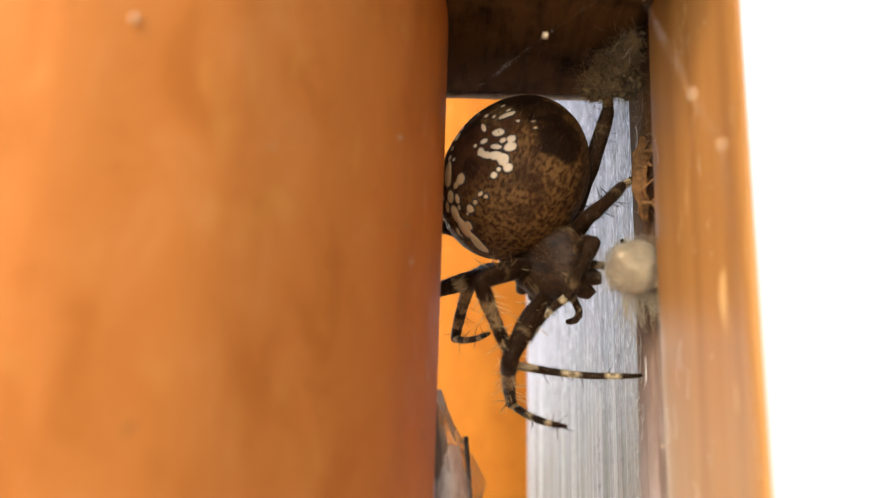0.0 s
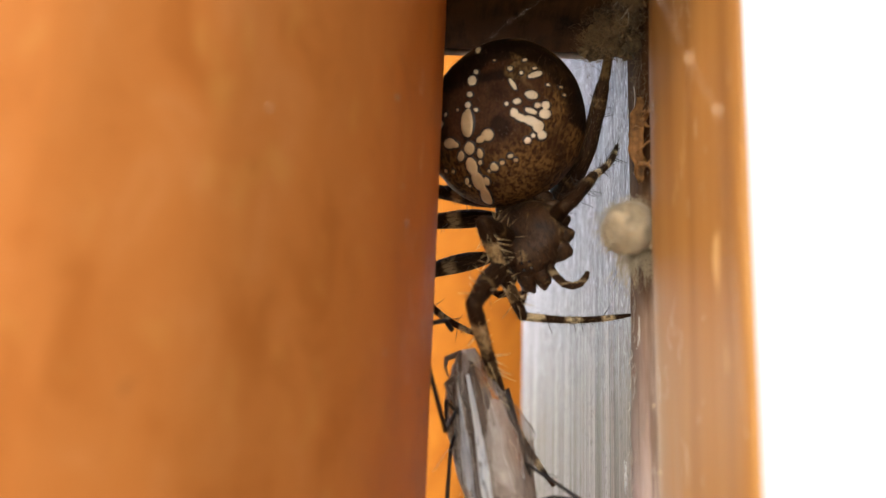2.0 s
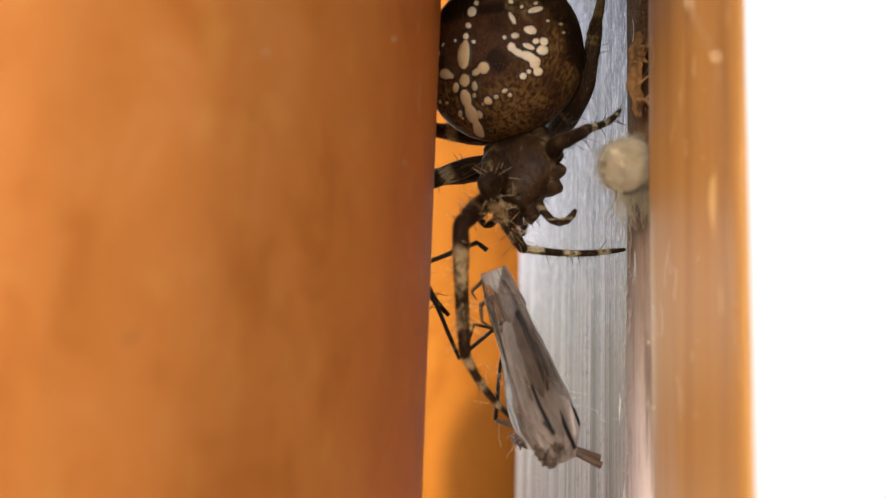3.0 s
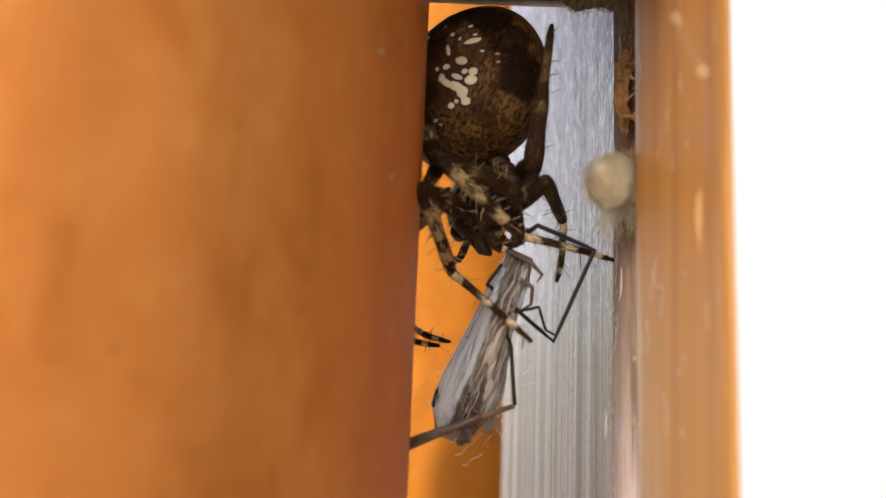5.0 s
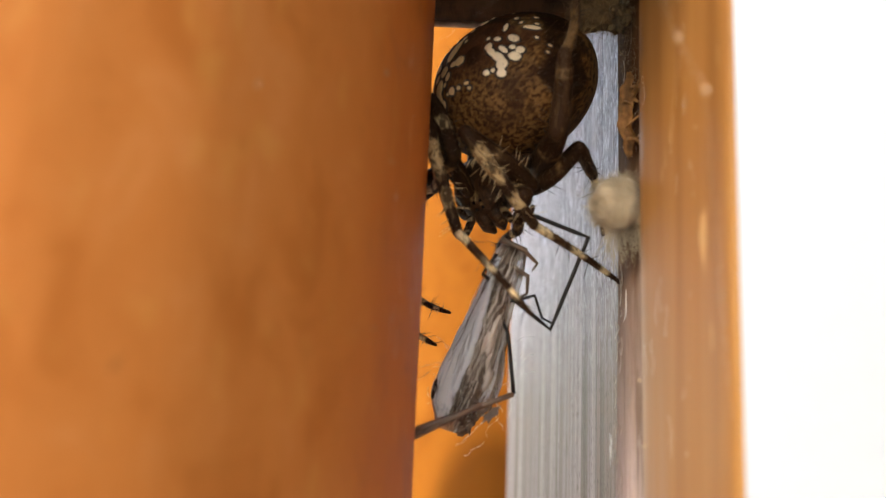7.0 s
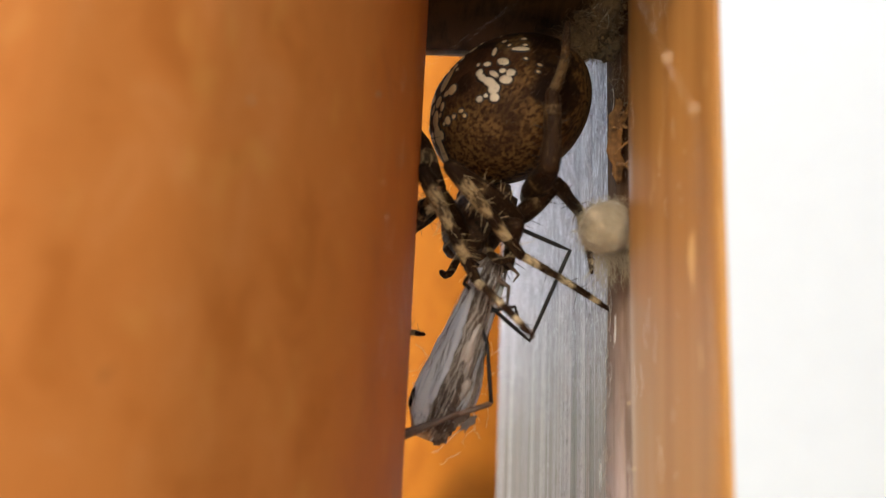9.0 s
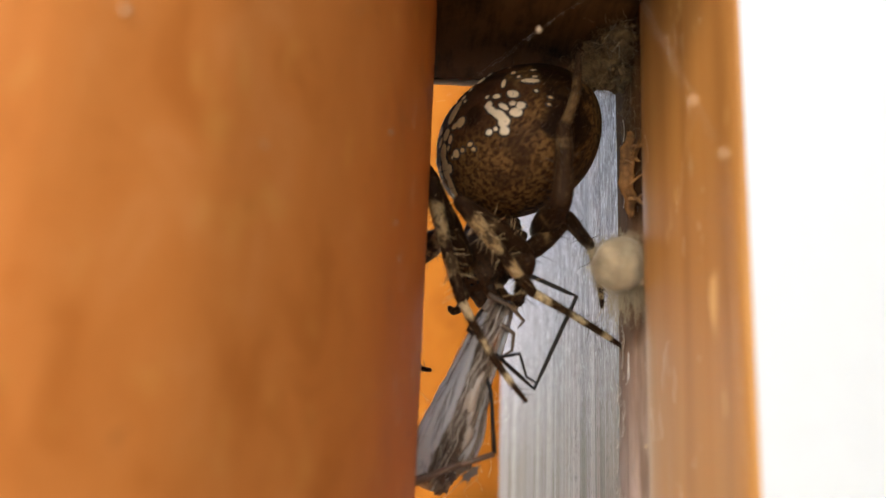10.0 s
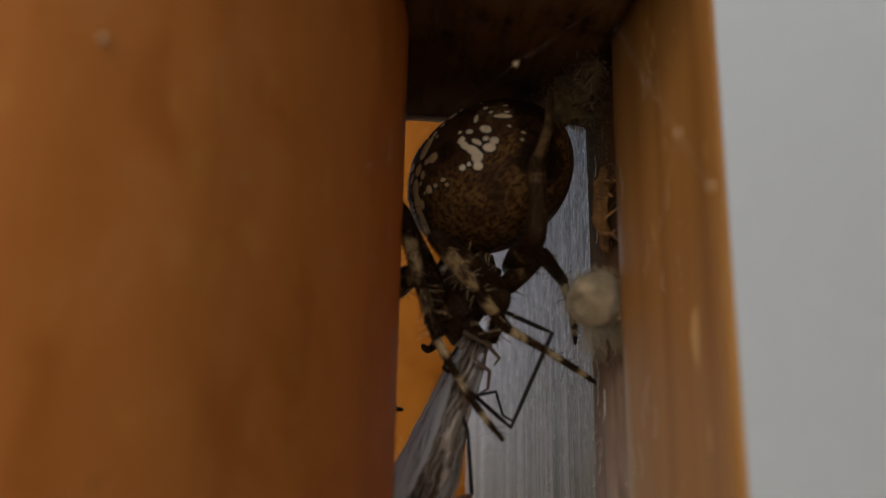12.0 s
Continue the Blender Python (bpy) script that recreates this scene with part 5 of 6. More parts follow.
    # leg 1
    walk(legs[0][0], [
        (0, mm(0.33, -1.41, -2.23, -130.7, -52.9, 180.0)), (0.5, mm(-0.45, -0.03, -1.42, -118.5, -57.0, 169.7)), (1, mm(-0.17, 0.38, -2.93, -121.1, -54.7, 176.9)),
        (1.5, mm(-0.01, -0.24, -2.17, -102.7, -58.2, 161.3)), (2, mm(-0.63, -0.06, -3.03, -92.8, -58.3, 159.6)), (2.5, mm(-1.57, -0.31, -2.40, -110.9, -55.9, -179.4)),
        (3, mm(-1.13, -1.08, -3.26, -122.8, -52.2, -166.9)), (5, mm(2.62, -3.63, -2.61, 73.3, 7.4, -66.9)), (5.5, mm(3.11, -4.06, -3.30, 62.8, 9.6, -72.0)),
        (6, mm(2.64, -5.92, -4.74, 49.1, 3.1, -86.4)), (6.5, mm(2.20, -3.81, -3.94, 58.2, 12.4, -70.9)), (7, mm(3.24, -3.05, -3.40, 64.7, 13.6, -63.6)),
        (9, mm(2.91, -3.43, -3.03, 66.5, 13.8, -61.3)), (12, mm(2.91, -3.43, -3.03, 66.5, 13.8, -61.3)),
    ])
    walk(legs[0][1], [
        (0, mm(-3.31, -6.72, -4.98, 130.5, 31.3, 180.0)), (0.5, mm(-4.30, -5.58, -3.24, 151.3, 29.0, -177.9)), (1, mm(-3.44, -5.44, -5.02, 155.0, 29.6, -178.2)),
        (1.5, mm(-3.44, -6.28, -2.98, 145.3, 30.6, -178.9)), (2, mm(-3.35, -6.51, -3.21, 142.2, 30.8, -179.1)), (2.5, mm(-3.56, -6.87, -3.80, 134.8, 34.6, 176.9)),
        (3, mm(-2.72, -7.49, -5.58, 118.5, 36.7, 173.5)), (5, mm(-3.44, -6.50, -0.62, -127.6, 10.8, -76.3)), (5.5, mm(-2.64, -6.50, -0.14, -132.4, 11.9, -77.3)),
        (6, mm(-2.64, -6.50, -0.14, -136.9, 12.3, -78.8)), (6.5, mm(-3.16, -6.50, -0.34, -139.6, 7.3, -83.8)), (7, mm(-2.12, -6.50, -0.48, -139.1, 9.6, -81.8)),
        (9, mm(-2.40, -7.10, -0.32, -133.4, 15.1, -74.6)), (12, mm(-2.40, -7.10, -0.32, -133.4, 15.1, -74.6)),
    ])
    walk(legs[0][2], [
        (0, mm(-0.41, -0.18, -9.76, -178.7, 86.0, 180.0)), (0.5, mm(-0.80, -1.32, -9.84, 170.3, 84.2, -178.4)), (1, mm(0.29, -1.69, -11.80, 10.2, 84.5, 19.4)),
        (1.5, mm(0.06, -1.31, -9.06, -2.5, 87.3, 22.1)), (2, mm(0.05, -1.18, -9.05, 0.1, 84.0, 23.0)), (2.5, mm(0.21, -0.96, -8.78, -2.7, 87.0, 22.1)),
        (3, mm(0.58, -0.26, -8.88, -2.3, 85.2, 23.3)), (5, mm(2.95, -3.94, -5.77, -94.1, 2.7, -56.3)), (5.5, mm(3.29, -3.94, -5.82, -98.0, 5.8, -54.6)),
        (6, mm(2.86, -4.05, -6.28, -103.5, 10.0, -54.2)), (6.5, mm(2.29, -5.08, -6.83, -104.8, 11.1, -54.0)), (7, mm(3.30, -4.63, -6.89, -109.4, 12.6, -58.1)),
        (9, mm(3.22, -3.96, -6.02, -108.9, 10.7, -61.5)), (12, mm(3.22, -3.96, -6.02, -108.9, 10.7, -61.5)),
    ])
    # leg 2
    walk(legs[1][0], [
        (0, mm(1.61, -1.55, -4.93, -156.1, -27.2, 180.0)), (0.5, mm(-1.32, 0.32, -2.27, -109.6, -41.2, 162.0)), (1, mm(-1.96, 0.47, -2.73, -115.2, -38.9, 169.1)),
        (1.5, mm(2.89, -1.91, -5.47, -151.6, -33.8, 175.8)), (2, mm(-1.70, -3.60, -5.69, -133.3, -29.8, 179.5)), (2.5, mm(-2.04, -1.13, -3.96, -112.6, -38.4, 163.5)),
        (3, mm(-2.08, -3.11, -5.51, -124.6, -32.8, 176.0)), (5, mm(-1.20, -3.39, -4.01, 86.8, 5.5, -30.5)), (5.5, mm(-1.14, -2.95, -4.57, 79.1, 17.2, -33.0)),
        (6, mm(-1.28, -0.47, -3.16, -67.7, -37.6, 133.7)), (6.5, mm(-1.34, -1.30, -3.52, -61.3, -36.1, 129.9)), (7, mm(-1.54, -1.35, -3.65, -41.0, -21.2, 109.1)),
        (9, mm(-1.09, -1.64, -3.98, 50.8, 28.7, -59.5)), (9.5, mm(-1.59, -2.31, -3.45, -33.5, -19.2, 107.5)), (12, mm(-1.59, -2.31, -3.45, -33.5, -19.2, 107.5)),
    ])
    walk(legs[1][1], [
        (0, mm(-1.11, -4.18, -10.21, 103.0, 21.7, 180.0)), (0.5, mm(-4.58, -5.06, -3.92, 109.2, 16.9, -162.6)), (1, mm(-4.78, -4.98, -4.87, 110.8, 18.3, -166.5)),
        (1.5, mm(-0.51, -4.77, -10.22, 114.3, 21.8, -175.7)), (2, mm(-3.95, -8.31, -9.56, 128.5, 24.3, 179.9)), (2.5, mm(-5.23, -6.44, -5.92, 174.2, -2.3, -165.5)),
        (3, mm(-4.46, -8.31, -8.61, 176.2, 4.4, -166.1)), (5, mm(-4.46, -9.00, -3.65, -139.1, 46.0, -58.1)), (5.5, mm(-4.32, -8.50, -3.40, -140.4, 45.7, -59.4)),
        (6, mm(-4.59, -5.71, -1.20, 175.8, 23.8, -178.0)), (6.5, mm(-4.54, -6.37, -1.00, 177.7, 18.8, -177.6)), (7, mm(-4.99, -4.42, 0.92, -175.3, 16.6, -177.7)),
        (9, mm(-4.42, -5.90, -0.37, -150.8, 7.9, -85.6)), (9.5, mm(-4.48, -5.09, 1.67, 179.3, 15.9, -177.7)), (12, mm(-4.48, -5.09, 1.67, 179.3, 15.9, -177.7)),
    ])
    walk(legs[1][2], [
        (0, mm(-0.36, 4.59, -12.09, -120.0, 53.3, 180.0)), (0.5, mm(-6.29, 3.31, -6.76, -145.3, 25.2, 142.5)), (1, mm(-5.78, 3.43, -7.91, -143.2, 30.1, 146.5)),
        (1.5, mm(0.24, 3.52, -13.66, -163.2, 28.8, 145.7)), (2, mm(-1.63, -1.27, -14.66, 146.6, 17.3, 147.5)), (2.5, mm(-5.80, -5.64, -14.87, 131.4, 17.3, 147.5)),
        (3, mm(-3.94, -7.56, -17.56, 120.3, 10.8, 156.9)), (5, mm(-2.04, -1.73, -8.37, -130.1, -16.5, -108.6)), (5.5, mm(-1.91, -1.31, -8.25, -140.0, 0.1, -89.9)),
        (6, mm(-1.00, -4.93, -9.42, 149.3, 27.4, 134.6)), (6.5, mm(-1.66, -5.89, -9.52, 150.7, 26.2, 135.4)), (7, mm(-2.40, -5.05, -7.68, -138.6, -12.4, -100.7)),
        (9, mm(-0.01, -4.44, -8.34, -134.1, -35.5, -121.0)), (9.5, mm(-2.03, -4.88, -6.99, 151.8, 22.7, 138.4)), (12, mm(-2.03, -4.88, -6.99, 151.8, 22.7, 138.4)),
    ])
    # leg 3
    walk(legs[2][0], [
        (0, mm(-1.53, 5.09, -0.99, -68.9, -65.9, -0.0)), (0.5, mm(-2.49, 6.54, -0.10, -111.0, -66.0, 79.9)), (1, mm(-1.38, 5.09, -0.21, -90.0, -67.5, 58.7)),
        (1.5, mm(-1.86, 6.10, 0.22, -101.4, -66.1, 93.8)), (2, mm(-2.09, 6.22, 0.67, -100.3, -66.4, 90.9)), (2.5, mm(-2.11, 4.83, 0.51, -100.0, -66.3, 92.0)),
        (3, mm(-2.39, 2.99, -1.22, -134.0, -59.6, 120.1)), (5, mm(-2.39, 4.68, -0.72, 104.1, 14.2, -134.3)), (5.5, mm(-2.63, 4.68, -0.66, 103.9, 14.0, -134.4)),
        (6, mm(-2.88, 7.06, 0.42, 121.7, 10.2, -106.0)), (6.5, mm(-3.41, 6.99, 0.53, 123.6, 11.2, -106.2)), (7, mm(-3.14, 5.13, 0.06, 108.9, 15.3, -127.6)),
        (9, mm(-2.72, 5.63, 0.94, 107.9, 11.8, -122.3)), (12, mm(-2.72, 5.63, 0.94, 107.9, 11.8, -122.3)),
    ])
    walk(legs[2][1], [
        (0, mm(-3.51, 10.69, -0.11, 139.4, -16.2, 180.0)), (0.5, mm(-7.65, 9.46, -0.98, 143.4, 2.7, 165.0)), (1, mm(-6.51, 8.21, -0.20, 163.8, 0.9, 165.9)),
        (1.5, mm(-7.80, 6.79, -0.26, 162.6, -2.7, 167.0)), (2, mm(-8.01, 7.12, 0.24, 164.3, -2.0, 166.8)), (2.5, mm(-8.04, 5.58, 0.09, 165.7, -0.3, 166.3)),
        (3, mm(-7.92, 3.94, -3.33, 168.6, -0.7, 166.4)), (5, mm(-6.31, 9.00, -2.14, -178.4, 22.9, -89.4)), (5.5, mm(-6.55, 9.00, -2.06, -176.7, 20.5, -88.8)),
        (6, mm(-7.64, 9.00, -2.68, -171.0, 21.0, -86.8)), (6.5, mm(-8.03, 9.00, -2.73, -173.4, 25.1, -87.2)), (7, mm(-7.32, 9.00, -1.82, -171.2, 35.6, -84.9)),
        (9, mm(-7.34, 9.00, -0.87, -176.1, 34.4, -87.8)), (12, mm(-7.34, 9.00, -0.87, -176.1, 34.4, -87.8)),
    ])
    walk(legs[2][2], [
        (0, mm(-4.88, 14.92, -4.85, -116.8, 77.8, 180.0)), (0.5, mm(-6.41, 13.13, -6.19, -178.5, 55.6, 145.9)), (1, mm(-5.97, 9.94, -6.44, 173.5, 50.6, 146.2)),
        (1.5, mm(-7.65, 8.75, -6.46, 168.2, 51.6, 146.0)), (2, mm(-7.82, 8.89, -6.02, 176.2, 57.8, 144.5)), (2.5, mm(-7.70, 7.14, -6.21, 144.5, 53.7, 147.2)),
        (3, mm(-7.70, 5.20, -9.70, -160.9, 44.6, 149.2)), (5, mm(-6.09, 12.51, -10.46, -151.0, 66.0, 165.7)), (5.5, mm(-6.10, 12.14, -10.44, -148.8, 75.2, -178.2)),
        (6, mm(-6.52, 11.98, -10.28, 179.5, 69.4, 176.5)), (6.5, mm(-7.23, 12.62, -10.35, -162.9, 67.0, 175.6)), (7, mm(-6.44, 14.13, -8.84, -147.3, 59.6, 168.0)),
        (9, mm(-6.93, 13.99, -8.12, -134.1, 61.2, 170.6)), (12, mm(-6.93, 13.99, -8.12, -134.1, 61.2, 170.6)),
    ])
    # leg 4
    walk(legs[3][0], [
        (0, mm(-1.46, 7.16, -0.72, 171.0, -75.2, 180.0)), (0.5, mm(-2.45, 6.93, -1.13, 169.7, -75.9, -179.5)), (1, mm(-1.58, 7.67, -1.08, 166.7, -75.4, -179.9)),
        (1.5, mm(-2.42, 6.85, -2.76, 174.5, -65.4, 175.1)), (2, mm(-2.44, 7.63, -2.55, 167.5, -76.9, -179.2)), (2.5, mm(-2.51, 8.15, -0.93, 155.8, -83.4, -166.7)),
        (3, mm(-2.67, 7.77, -1.28, 82.0, -86.6, -106.2)), (5, mm(-2.45, 6.19, -0.94, 120.7, 15.1, -113.7)), (5.5, mm(-2.71, 6.21, -0.86, 121.2, 15.2, -113.4)),
        (6, mm(-3.37, 6.90, -0.59, 126.4, 12.5, -106.4)), (6.5, mm(-3.75, 7.92, -0.33, 129.5, 6.6, -97.9)), (7, mm(-3.38, 6.76, -0.20, 122.8, 12.3, -108.3)),
        (9, mm(-2.88, 6.61, 0.56, 119.9, 12.2, -110.2)), (12, mm(-2.88, 6.61, 0.56, 119.9, 12.2, -110.2)),
    ])
    walk(legs[3][1], [
        (0, mm(-7.19, 8.10, -2.24, 147.0, -19.7, 180.0)), (0.5, mm(-8.18, 7.96, -2.57, 160.3, -13.3, 176.7)), (1, mm(-7.23, 9.05, -2.55, 158.7, -12.0, 176.2)),
        (1.5, mm(-7.78, 7.88, -5.25, 130.5, -22.6, -175.9)), (2, mm(-8.17, 8.85, -3.87, 143.0, -16.2, 177.6)), (2.5, mm(-8.37, 9.29, -1.56, 159.5, -13.2, 175.9)),
        (3, mm(-8.15, 10.22, -1.23, 161.0, -10.2, 174.8)), (5, mm(-6.85, 9.00, -3.90, -177.7, 33.9, -88.7)), (5.5, mm(-7.09, 9.00, -3.86, -175.9, 28.1, -88.1)),
        (6, mm(-7.78, 9.00, -4.07, -170.1, 31.6, -84.8)), (6.5, mm(-8.31, 9.00, -4.15, -174.8, 9.8, -89.1)), (7, mm(-7.95, 9.00, -3.38, -175.2, 25.9, -87.9)),
        (9, mm(-7.55, 9.00, -2.36, -173.6, 33.1, -86.5)), (12, mm(-7.55, 9.00, -2.36, -173.6, 33.1, -86.5)),
    ])
    walk(legs[3][2], [
        (0, mm(-9.03, 11.64, -7.36, -169.0, 5.9, 180.0)), (0.5, mm(-9.46, 10.22, -8.52, 155.8, 5.0, -179.9)), (1, mm(-8.34, 11.48, -8.48, -179.0, 10.4, 179.0)),
        (1.5, mm(-9.76, 12.69, -9.14, -157.1, 10.1, 178.9)), (2, mm(-9.45, 12.81, -8.86, -167.6, 9.4, 178.7)), (2.5, mm(-9.59, 11.66, -7.49, -164.9, 10.7, 179.0)),
        (3, mm(-9.04, 12.43, -7.28, -165.2, 11.2, 179.2)), (5, mm(-6.60, 14.12, -11.50, -107.7, 38.0, -153.6)), (5.5, mm(-6.59, 13.29, -11.85, -123.7, 39.0, -150.8)),
        (6, mm(-6.68, 13.73, -11.55, -146.1, 47.7, -139.0)), (6.5, mm(-7.53, 10.49, -12.74, -155.6, 48.4, -138.3)), (7, mm(-7.35, 12.91, -11.39, -124.5, 29.8, -158.2)),
        (9, mm(-6.85, 13.93, -9.83, -123.3, 18.0, -177.2)), (12, mm(-6.85, 13.93, -9.83, -123.3, 18.0, -177.2)),
    ])
    # leg 5
    walk(legs[4][0], [
        (0, mm(3.07, 1.61, 0.06, 64.5, 58.4, 0.0)), (0.5, mm(2.22, 1.96, 0.16, 66.3, 55.7, -11.0)), (1, mm(3.97, 1.39, -0.18, 36.9, 50.4, -22.0)),
        (1.5, mm(1.56, 2.30, -0.47, 91.8, 59.7, 11.0)), (2, mm(1.71, 1.35, -1.21, 84.3, 59.7, 8.6)), (2.5, mm(2.15, 1.34, -1.47, 88.7, 59.7, 7.4)),
        (3, mm(2.12, 0.87, -1.33, 90.6, 59.7, 8.7)), (5, mm(2.07, -0.00, -2.89, 62.0, 59.4, 6.6)), (5.5, mm(2.47, -0.63, -2.36, 54.7, 62.1, 15.6)),
        (6, mm(3.09, -1.26, -2.95, 39.8, 55.6, 2.0)), (6.5, mm(2.91, -0.66, -2.75, 41.9, 47.8, -8.8)), (7, mm(3.59, -0.87, -3.11, 40.8, 52.6, -2.3)),
        (9, mm(2.73, -0.62, -2.62, 42.0, 53.5, -0.9)), (12, mm(2.73, -0.62, -2.62, 42.0, 53.5, -0.9)),
    ])
    walk(legs[4][1], [
        (0, mm(4.97, -3.09, 1.23, -23.4, 42.6, 0.0)), (0.5, mm(3.01, -3.04, 1.34, -35.8, 45.5, -2.3)), (1, mm(5.77, -2.71, 2.46, 20.9, 22.3, 1.3)),
        (1.5, mm(2.41, -2.83, -0.55, -11.2, 44.2, 3.5)), (2, mm(2.93, -3.69, -0.95, -28.1, 40.2, 5.4)), (2.5, mm(2.92, -3.80, -1.42, -28.3, 40.3, 5.3)),
        (3, mm(2.87, -4.28, -1.36, -49.0, 48.7, -4.0)), (5, mm(4.69, -4.32, -1.65, -130.7, 48.8, -57.4)), (5.5, mm(6.17, -4.00, -0.95, -155.6, 34.1, -72.0)),
        (6, mm(6.50, -4.48, -0.69, -125.0, 54.7, -48.5)), (6.5, mm(5.21, -4.54, -0.15, -132.0, 50.1, -58.0)), (7, mm(6.58, -4.39, -0.72, -110.3, 56.8, -39.5)),
        (9, mm(5.78, -4.15, -0.32, -110.6, 55.1, -47.7)), (12, mm(5.78, -4.15, -0.32, -110.6, 55.1, -47.7)),
    ])
    walk(legs[4][2], [
        (0, mm(7.95, -1.18, 4.47, -28.3, 39.9, 0.0)), (0.5, mm(5.90, -0.35, 4.07, -10.5, 52.2, -6.2)), (1, mm(7.50, -4.38, 6.61, -37.5, 22.7, 10.0)),
        (1.5, mm(5.62, -1.69, 2.83, -32.9, 44.2, -8.0)), (2, mm(5.43, -1.18, 2.28, -38.1, 33.9, 1.5)), (2.5, mm(5.43, -1.28, 1.81, -43.2, 35.7, -0.4)),
        (3, mm(5.48, -0.83, 0.71, -50.3, 42.1, -9.2)), (5, mm(6.49, -0.38, -3.71, -150.1, 36.5, -48.0)), (5.5, mm(7.30, -1.06, -4.58, -106.9, 56.2, -13.4)),
        (6, mm(7.96, -0.19, -2.28, -139.1, 46.3, -37.4)), (6.5, mm(6.92, -0.56, -2.21, -124.1, 45.8, -38.2)), (7, mm(8.37, -0.03, -1.63, -140.1, 35.1, -53.6)),
        (9, mm(8.17, -0.10, -1.29, -142.0, 32.0, -56.6)), (12, mm(8.17, -0.10, -1.29, -142.0, 32.0, -56.6)),
    ])
    # leg 6
    walk(legs[5][0], [
        (0, mm(3.50, 5.59, 2.19, 55.3, 27.5, 0.0)), (0.5, mm(2.79, 5.18, 2.12, 53.3, 28.9, 2.2)), (1, mm(4.11, 4.87, 1.88, -30.5, 50.1, -114.3)),
        (1.5, mm(3.12, 6.25, 2.21, 64.4, 30.0, 5.8)), (2, mm(3.05, 5.60, 1.91, 65.6, 29.5, 4.6)), (2.5, mm(3.31, 5.90, 1.88, 66.9, 29.6, 5.0)),
        (3, mm(3.33, 6.18, 1.97, 70.0, 30.4, 7.1)), (5, mm(3.64, 2.99, 0.17, -97.6, -66.4, -171.7)), (5.5, mm(3.11, 2.00, -0.53, -91.6, -45.3, -177.8)),
        (6, mm(3.28, 1.15, -0.73, -79.9, 54.2, -167.6)), (6.5, mm(3.00, 0.64, -1.01, -64.4, 62.0, -151.5)), (7, mm(3.81, -0.52, -1.40, 79.9, 28.0, 3.3)),
        (9, mm(4.02, -0.69, -0.49, 84.3, 28.3, 5.5)), (12, mm(3.95, -0.69, -0.47, 84.3, 28.3, 5.5)),
    ])
    walk(legs[5][1], [
        (0, mm(5.21, 0.25, 5.47, 18.1, 18.5, 0.0)), (0.5, mm(4.86, 0.05, 5.52, 7.2, 15.2, -0.8)), (1, mm(5.34, -0.40, 5.47, 11.0, 33.5, -83.9)),
        (1.5, mm(5.11, 0.56, 4.64, 10.4, 6.1, -3.0)), (2, mm(4.84, -0.20, 4.24, 17.1, 13.6, -1.1)), (2.5, mm(5.08, 0.05, 4.10, 15.3, 13.3, -1.2)),
        (3, mm(5.21, 0.26, 3.89, 5.6, 9.7, -1.9)), (5, mm(3.79, -3.50, -0.17, -5.9, 5.0, -90.5)), (5.5, mm(3.24, -4.50, -0.66, -8.1, -4.2, -89.4)),
        (6, mm(3.75, -5.30, -0.06, -9.4, 3.0, -90.5)), (6.5, mm(3.62, -5.70, 0.31, -12.2, -10.6, -87.7)), (7, mm(4.59, -7.58, -0.69, 17.9, 3.5, -3.1)),
        (9, mm(4.82, -7.80, -0.21, -1.8, 1.2, -3.4)), (12, mm(4.70, -7.80, -0.17, -1.8, 1.2, -3.4)),
    ])
    walk(legs[5][2], [
        (0, mm(6.96, -1.55, 10.70, 6.6, -11.9, -0.0)), (0.5, mm(6.36, -0.70, 11.07, 18.3, -27.8, -3.7)), (1, mm(4.58, -3.64, 10.22, -16.9, 48.9, -102.9)),
        (1.5, mm(5.66, -0.52, 10.31, 11.8, 1.1, 2.6)), (2, mm(6.11, -1.94, 9.63, -3.5, 2.5, 2.7)), (2.5, mm(6.34, -1.50, 9.55, 0.7, 0.6, 2.8)),
        (3, mm(6.16, -0.34, 9.58, -3.9, 3.1, 2.7)), (5, mm(4.38, -4.01, 5.58, -7.3, -5.6, -89.3)), (5.5, mm(4.05, -4.07, 5.07, -7.2, 1.6, -90.2)),
        (6, mm(4.69, -5.61, 5.65, -5.5, -5.5, -89.5)), (6.5, mm(4.80, -4.61, 5.88, -10.4, -10.1, -88.2)), (7, mm(4.81, -9.38, 4.64, -6.3, 8.7, 2.6)),
        (9, mm(4.95, -7.63, 5.41, 11.6, 9.2, 2.7)), (12, mm(4.83, -7.63, 5.45, 11.6, 9.2, 2.7)),
    ])
